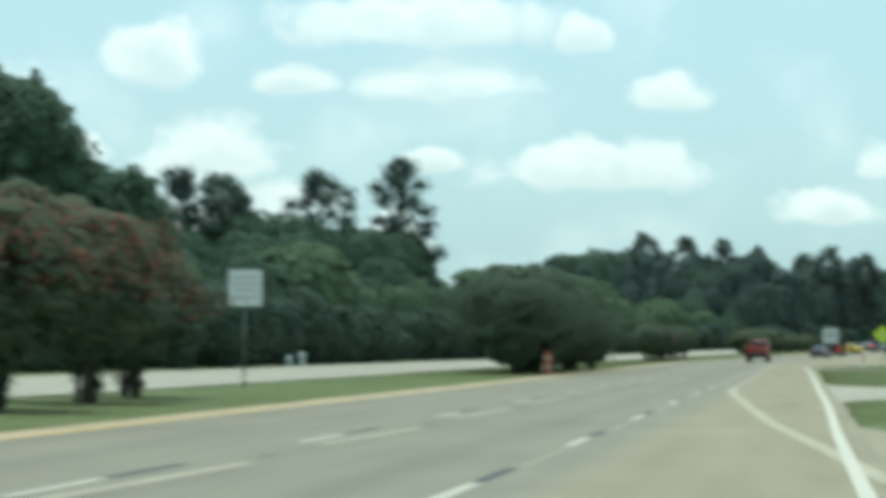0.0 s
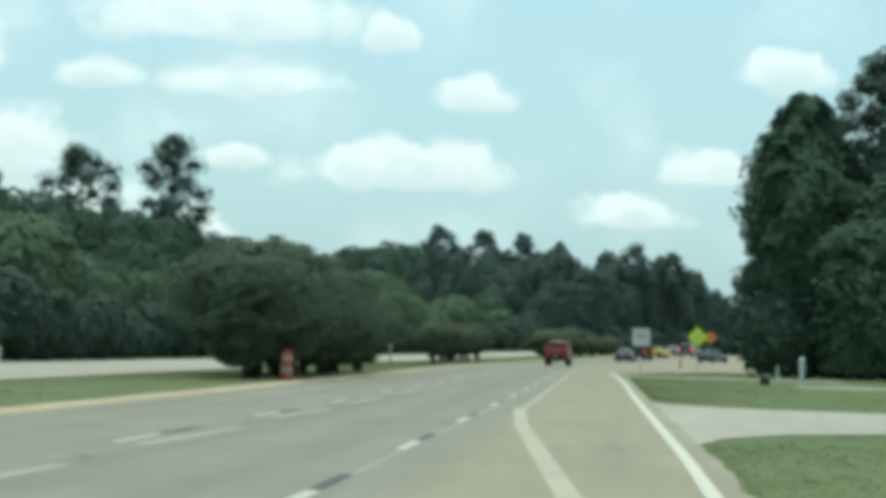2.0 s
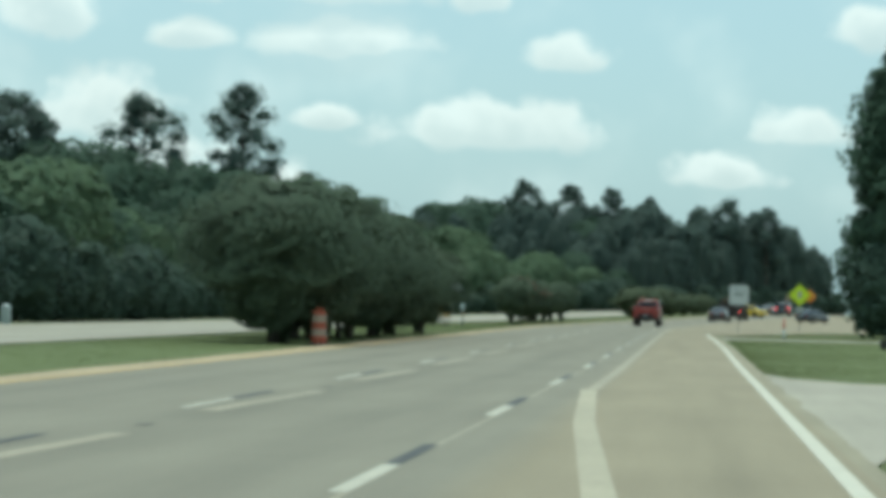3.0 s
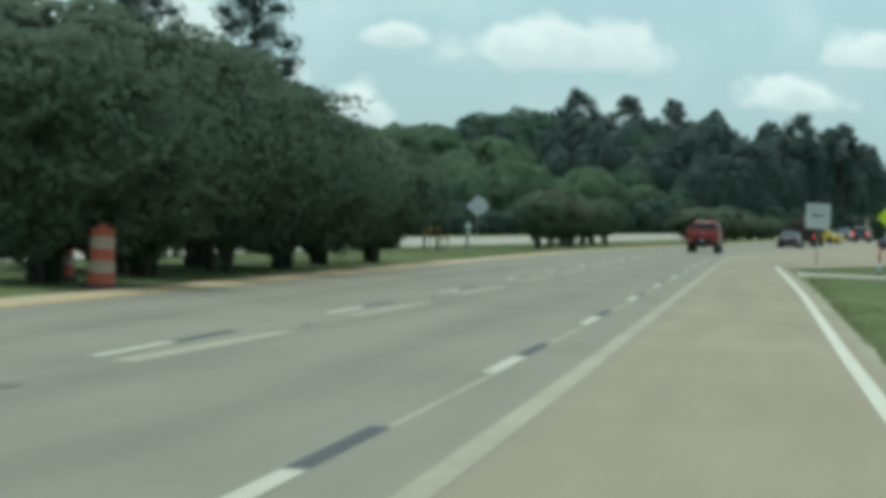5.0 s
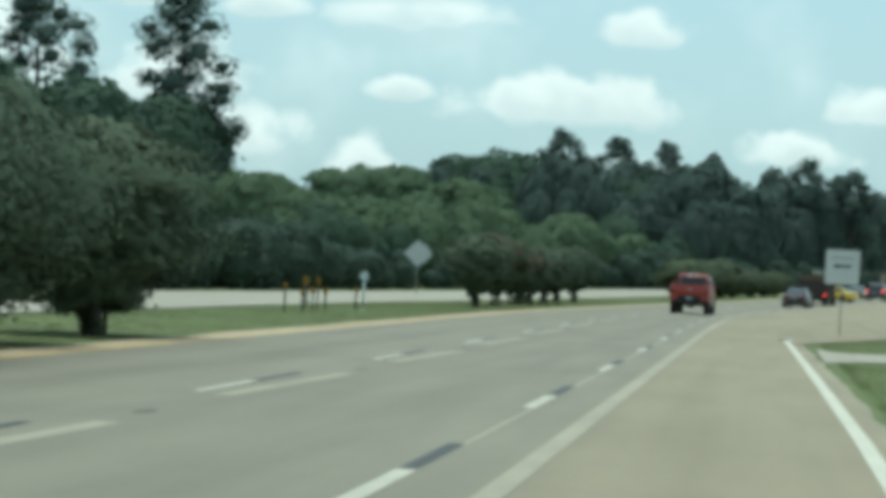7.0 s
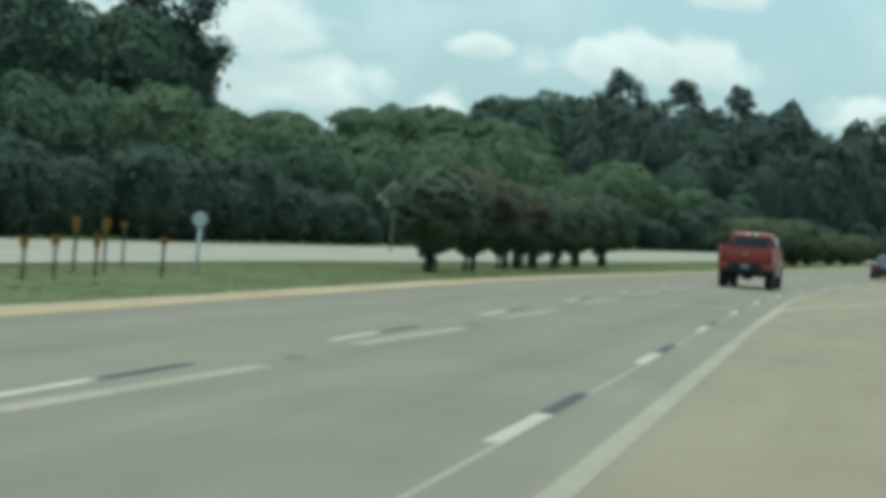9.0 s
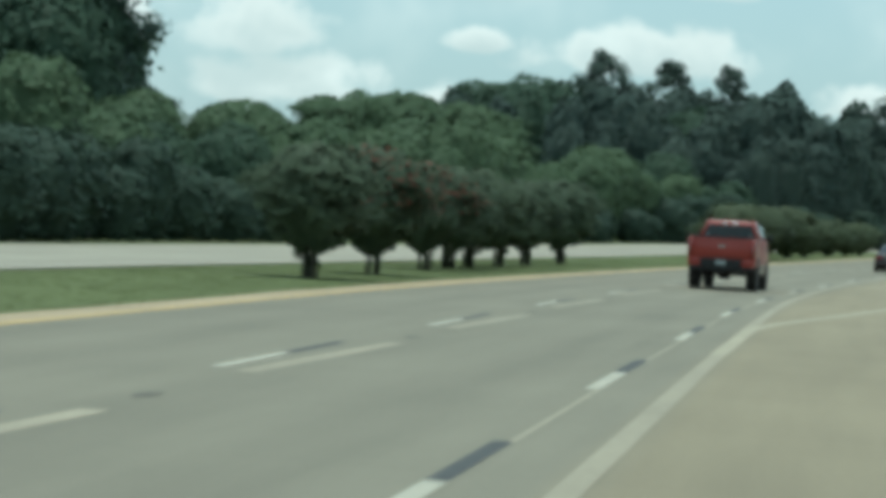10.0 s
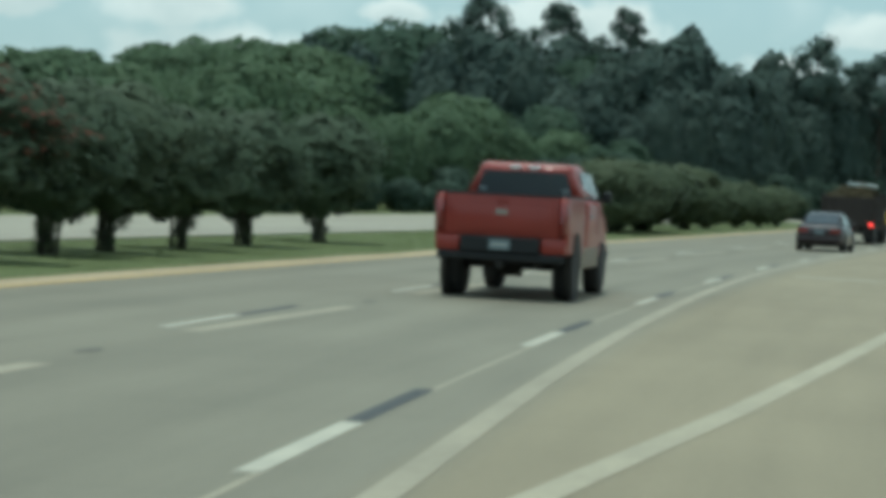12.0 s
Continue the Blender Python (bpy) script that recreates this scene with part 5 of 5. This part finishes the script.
    tube(bm, (-0.17, 0, 0.42), (0.17, 0, 0.42), 0.16, 0.16, 12)
    part("rear_axle", bm, M["under"], e)
    part("frame", box(bmesh.new(), -0.42, 0.42, -1.0, 4.4, 0.50, 0.66, 0.02), M["under"], e)
    part("exhaust", tube(bmesh.new(), (0.5, -1.05, 0.46), (0.5, 0.4, 0.48), 0.035, 0.035, 10), M["under"], e)
    part("spare_wheel", tube(bmesh.new(), (0, -0.65, 0.47), (0, -0.65, 0.66), 0.36, 0.36, 18), M["rubber"], e)
    # the body stands high on its springs
    for c in e.children:
        c.location.z, c.scale.z = 0.05, 1.05
    for x, y in ((0.84, 0), (-0.84, 0), (0.84, 3.62), (-0.84, 3.62)):
        wheel(e, x, y, 0.445, 0.30)
    return e


def sedan(m, paint, label, length=4.85, half=0.90, height=1.43, lit=False, lower=None):
    e = thing("car", m, label, "car")
    L = length / 2
    bm = bmesh.new()
    loft(bm, [(-L, half * 0.80, half * 0.78, 0.42, 0.86, 0.10), (-L + 0.12, half * 0.93, half * 0.90, 0.30, 0.93, 0.12), (-L + 0.9, half, half * 0.96, 0.22, 0.96, 0.14), (0.2, half, half * 0.97, 0.20, 0.95, 0.13),
              (L - 1.1, half, half * 0.94, 0.22, 0.88, 0.14), (L - 0.2, half * 0.93, half * 0.84, 0.28, 0.76, 0.14), (L, half * 0.80, half * 0.70, 0.36, 0.66, 0.12)])
    part("body", bm, paint, e, "", True)
    bm = bmesh.new()
    loft(bm, [(-L + 0.55, half * 0.80, half * 0.76, 0.91, 0.955, 0.015), (-L + 1.28, half * 0.84, half * 0.66, 0.91, height - 0.05, 0.10), (-L + 1.7, half * 0.86, half * 0.68, 0.91, height, 0.12), (0.05, half * 0.86, half * 0.69, 0.91, height, 0.12), (0.5, half * 0.85, half * 0.66, 0.90, height - 0.08, 0.10), (1.25, half * 0.78, half * 0.72, 0.86, 0.90, 0.015)])
    part("cabin", bm, paint, e, "", True)
    part("rear_window", panel(bmesh.new(), [(-half * 0.72, -L + 0.60, 0.995), (half * 0.72, -L + 0.60, 0.995), (half * 0.58, -L + 1.225, height - 0.075), (-half * 0.58, -L + 1.225, height - 0.075)], 0.014), M["glass"], e, "sloping dark rear window")
    part("windscreen", panel(bmesh.new(), [(half * 0.72, 1.22, 0.925), (-half * 0.72, 1.22, 0.925), (-half * 0.58, 0.56, height - 0.09), (half * 0.58, 0.56, height - 0.09)], 0.014), M["glass"], e, "dark windscreen")
    for s in (1, -1):
        for y0, y1, u0, u1 in ((-L + 0.95, -0.42, -L + 1.35, -0.42), (-0.34, 0.95, -0.34, 0.40)):
            part("side_window", panel(bmesh.new(), [(s * half * 0.868, y0, 0.965), (s * half * 0.868, y1, 0.965), (s * half * 0.722, u1, height - 0.11), (s * half * 0.722, u0, height - 0.11)], 0.012 * s), M["glass"], e, "dark side glass")
        part("tail_light", box(bmesh.new(), min(s * half * 0.45, s * half * 0.86), max(s * half * 0.45, s * half * 0.86), -L - 0.012, -L + 0.10, 0.66, 0.82, 0.02), M["brake"] if lit else M["lens"], e, "lit red tail lamp" if lit else "red tail lamp lens")
        part("headlight", box(bmesh.new(), min(s * half * 0.42, s * half * 0.74), max(s * half * 0.42, s * half * 0.74), L - 0.10, L + 0.012, 0.50, 0.62, 0.02), M["headlamp"], e, "clear head lamp")
        part("mirror", box(bmesh.new(), min(s * half * 0.95, s * half * 1.13), max(s * half * 0.95, s * half * 1.13), 0.72, 0.84, 0.92, 1.05, 0.02), paint, e, "", True)
        part("door_handle", box(bmesh.new(), min(s * half * 0.975, s * half * 1.005), max(s * half * 0.975, s * half * 1.005), -0.75, -0.58, 0.80, 0.83, 0.006), M["trim"], e)
    part("rear_bumper", box(bmesh.new(), -half * 0.90, half * 0.90, -L - 0.06, -L + 0.25, 0.32, 0.52, 0.05), lower or paint, e, "pale bumper" if lower else "", True)
    part("front_bumper", box(bmesh.new(), -half * 0.84, half * 0.84, L - 0.25, L + 0.06, 0.26, 0.46, 0.05), lower or paint, e, "", True)
    part("number_plate", box(bmesh.new(), -0.17, 0.17, -L - 0.022, -L - 0.008, 0.62, 0.77, 0.003), M["plate"], e, "pale number plate")
    part("underbody", box(bmesh.new(), -half * 0.8, half * 0.8, -L + 0.3, L - 0.3, 0.16, 0.30, 0.03), M["under"], e)
    for x in (half - 0.12, -half + 0.12):
        for y in (-L + 0.98, L - 0.95):
            wheel(e, x, y, 0.315, 0.21)
            bm = bmesh.new()
            s = 1 if x > 0 else -1
            tube(bm, (s * (half - 0.10), y, 0.33), (s * (half + 0.004), y, 0.33), 0.375, 0.37, 22)
            part("wheel_arch", bm, M["under"], e, "dark wheel arch")
    return e


def suv(m, label):
    e = thing("van", m, label, "van")
    bm = bmesh.new()
    loft(bm, [(-2.3, 0.86, 0.84, 0.40, 1.10, 0.08), (-2.2, 0.93, 0.91, 0.34, 1.14, 0.1), (1.2, 0.94, 0.92, 0.32, 1.12, 0.1), (2.1, 0.90, 0.84, 0.36, 1.0, 0.12), (2.3, 0.82, 0.74, 0.42, 0.90, 0.1)])
    part("body", bm, M["navy"], e, "", True)
    bm = bmesh.new()
    loft(bm, [(-2.22, 0.88, 0.72, 1.08, 1.72, 0.1), (-1.9, 0.89, 0.75, 1.08, 1.82, 0.12), (0.3, 0.89, 0.75, 1.08, 1.82, 0.12), (1.35, 0.84, 0.78, 1.06, 1.12, 0.02)])
    part("cabin", bm, M["navy"], e, "", True)
    part("rear_window", panel(bmesh.new(), [(-0.74, -2.245, 1.16), (0.74, -2.245, 1.16), (0.64, -2.235, 1.64), (-0.64, -2.235, 1.64)], 0.012), M["glass"], e, "dark rear window")
    for s in (1, -1):
        part("tail_light", box(bmesh.new(), min(s * 0.74, s * 0.90), max(s * 0.74, s * 0.90), -2.33, -2.2, 0.86, 1.12, 0.02), M["brake"], e, "lit red tail lamp")
        part("side_window", panel(bmesh.new(), [(s * 0.90, -2.0, 1.18), (s * 0.90, 0.9, 1.16), (s * 0.785, 0.3, 1.66), (s * 0.785, -1.9, 1.66)], 0.012 * s), M["glass"], e, "dark side glass")
    part("bumper", box(bmesh.new(), -0.88, 0.88, -2.38, -2.15, 0.36, 0.60, 0.04), M["trim"], e)
    part("number_plate", box(bmesh.new(), -0.17, 0.17, -2.325, -2.30, 0.72, 0.86, 0.003), M["plate"], e, "pale number plate")
    for x in (0.80, -0.80):
        for y in (-1.4, 1.45):
            wheel(e, x, y, 0.36, 0.24)
    return e


def dump_trailer(m):
    e = thing("dump_truck", m, "dark brown high-sided truck loaded with cut brush", "truck")
    part("bed_floor", box(bmesh.new(), -1.15, 1.15, -3.0, 2.6, 0.72, 0.86, 0.02), M["brown"], e)
    for s in (1, -1):
        w = part("side_wall", box(bmesh.new(), min(s * 1.10, s * 1.18), max(s * 1.10, s * 1.18), -3.0, 2.6, 0.80, 2.15, 0.015), M["brown"], e)
        for k in range(6):
            y = -2.85 + 1.05 * k
            part("stake", box(bmesh.new(), min(s * 1.18, s * 1.24), max(s * 1.18, s * 1.24), y - 0.05, y + 0.05, 0.8, 2.15, 0.01), M["brown"], w)
        part("brake_light", box(bmesh.new(), min(s * 0.94, s * 1.10), max(s * 0.94, s * 1.10), -3.10, -3.04, 0.80, 0.94, 0.02), M["brake"] if s > 0 else M["lens"], e, "lit red brake lamp" if s > 0 else "red brake lamp")
        part("mud_flap", box(bmesh.new(), min(s * 0.62, s * 1.12), max(s * 0.62, s * 1.12), -2.55, -2.52, 0.18, 0.72, 0.01), M["rubber"], e)
    t = part("tailboard", box(bmesh.new(), -1.10, 1.10, -3.05, -2.97, 0.84, 2.05, 0.015), M["brown"], e)
    for k in range(5):
        x = -0.9 + 0.45 * k
        part("rib", box(bmesh.new(), x - 0.04, x + 0.04, -3.09, -3.05, 0.86, 2.03, 0.01), M["brown"], t)
    part("head_wall", box(bmesh.new(), -1.10, 1.10, 2.52, 2.60, 0.84, 2.35, 0.015), M["brown"], e)
    r = random.Random(9)
    v, f = leaf_cards([(r.uniform(-0.85, 0.85), r.uniform(-2.7, 2.3), r.uniform(1.7, 2.25), r.uniform(0.3, 0.5)) for _ in range(46)] + [(r.uniform(-0.6, 0.6), r.uniform(-2.2, 1.6), r.uniform(2.2, 2.6), r.uniform(0.3, 0.45)) for _ in range(20)], 40, 0.13, r, 0.6)
    part("brush_load", None, None, e, "heap of cut brush", data=from_lists("brush_load", v, f, M["brush"]))
    part("rolled_tarp", tube(bmesh.new(), (-0.2, -1.6, 2.66), (0.9, 0.4, 2.62), 0.07, 0.07, 10), M["whitepipe"], e, "pale rolled tarpaulin", True)
    bm = bmesh.new()
    loft(bm, [(2.8, 1.05, 0.92, 0.6, 2.35, 0.12), (4.1, 1.05, 0.92, 0.6, 2.35, 0.15), (4.6, 1.02, 0.9, 0.6, 1.5, 0.15), (5.6, 0.95, 0.82, 0.6, 1.35, 0.15)])
    part("cab", bm, M["trim"], e, "dark cab", True)
    part("frame", box(bmesh.new(), -0.45, 0.45, -2.9, 5.2, 0.50, 0.72, 0.02), M["under"], e)
    part("bumper_bar", box(bmesh.new(), -1.05, 1.05, -3.08, -3.0, 0.48, 0.60, 0.015), M["under"], e)
    for x in (0.92, -0.92):
        for y in (-2.0, -0.95, 4.3):
            wheel(e, x, y, 0.46, 0.40, M["under"])
    return e


def on_road(y, offset, back=False):
    a = -math.degrees(math.atan(slope(y)))
    return pose(bend(y) + offset, y, rise(y) + 0.004, 0, 0, a + (180 if back else 0))


pickup(on_road(224.0, -1.95))
sedan(on_road(278.0, -1.0), M["maroon"], "old dark maroon saloon car in the middle lane", lower=M["maroon"])
sedan(on_road(362.0, -5.4), M["taupe"], "grey-brown saloon car in the lane beside the median", 4.5, 0.88, 1.46)
dump_trailer(on_road(297, -1.75))
suv(on_road(352, -1.75), "dark van with lit tail lamps on the bend")
sedan(pose(8.5, 326, rise(326) + 0.004, 0, 0, 62), M["amberpaint"], "yellow saloon car crossing at the junction", 4.5, 0.88, 1.42)
sedan(pose(14.5, 290, rise(290) + 0.004, 0, 0, -35), M["navy"], "dark blue saloon car turning at the junction", 4.4, 0.87, 1.45)
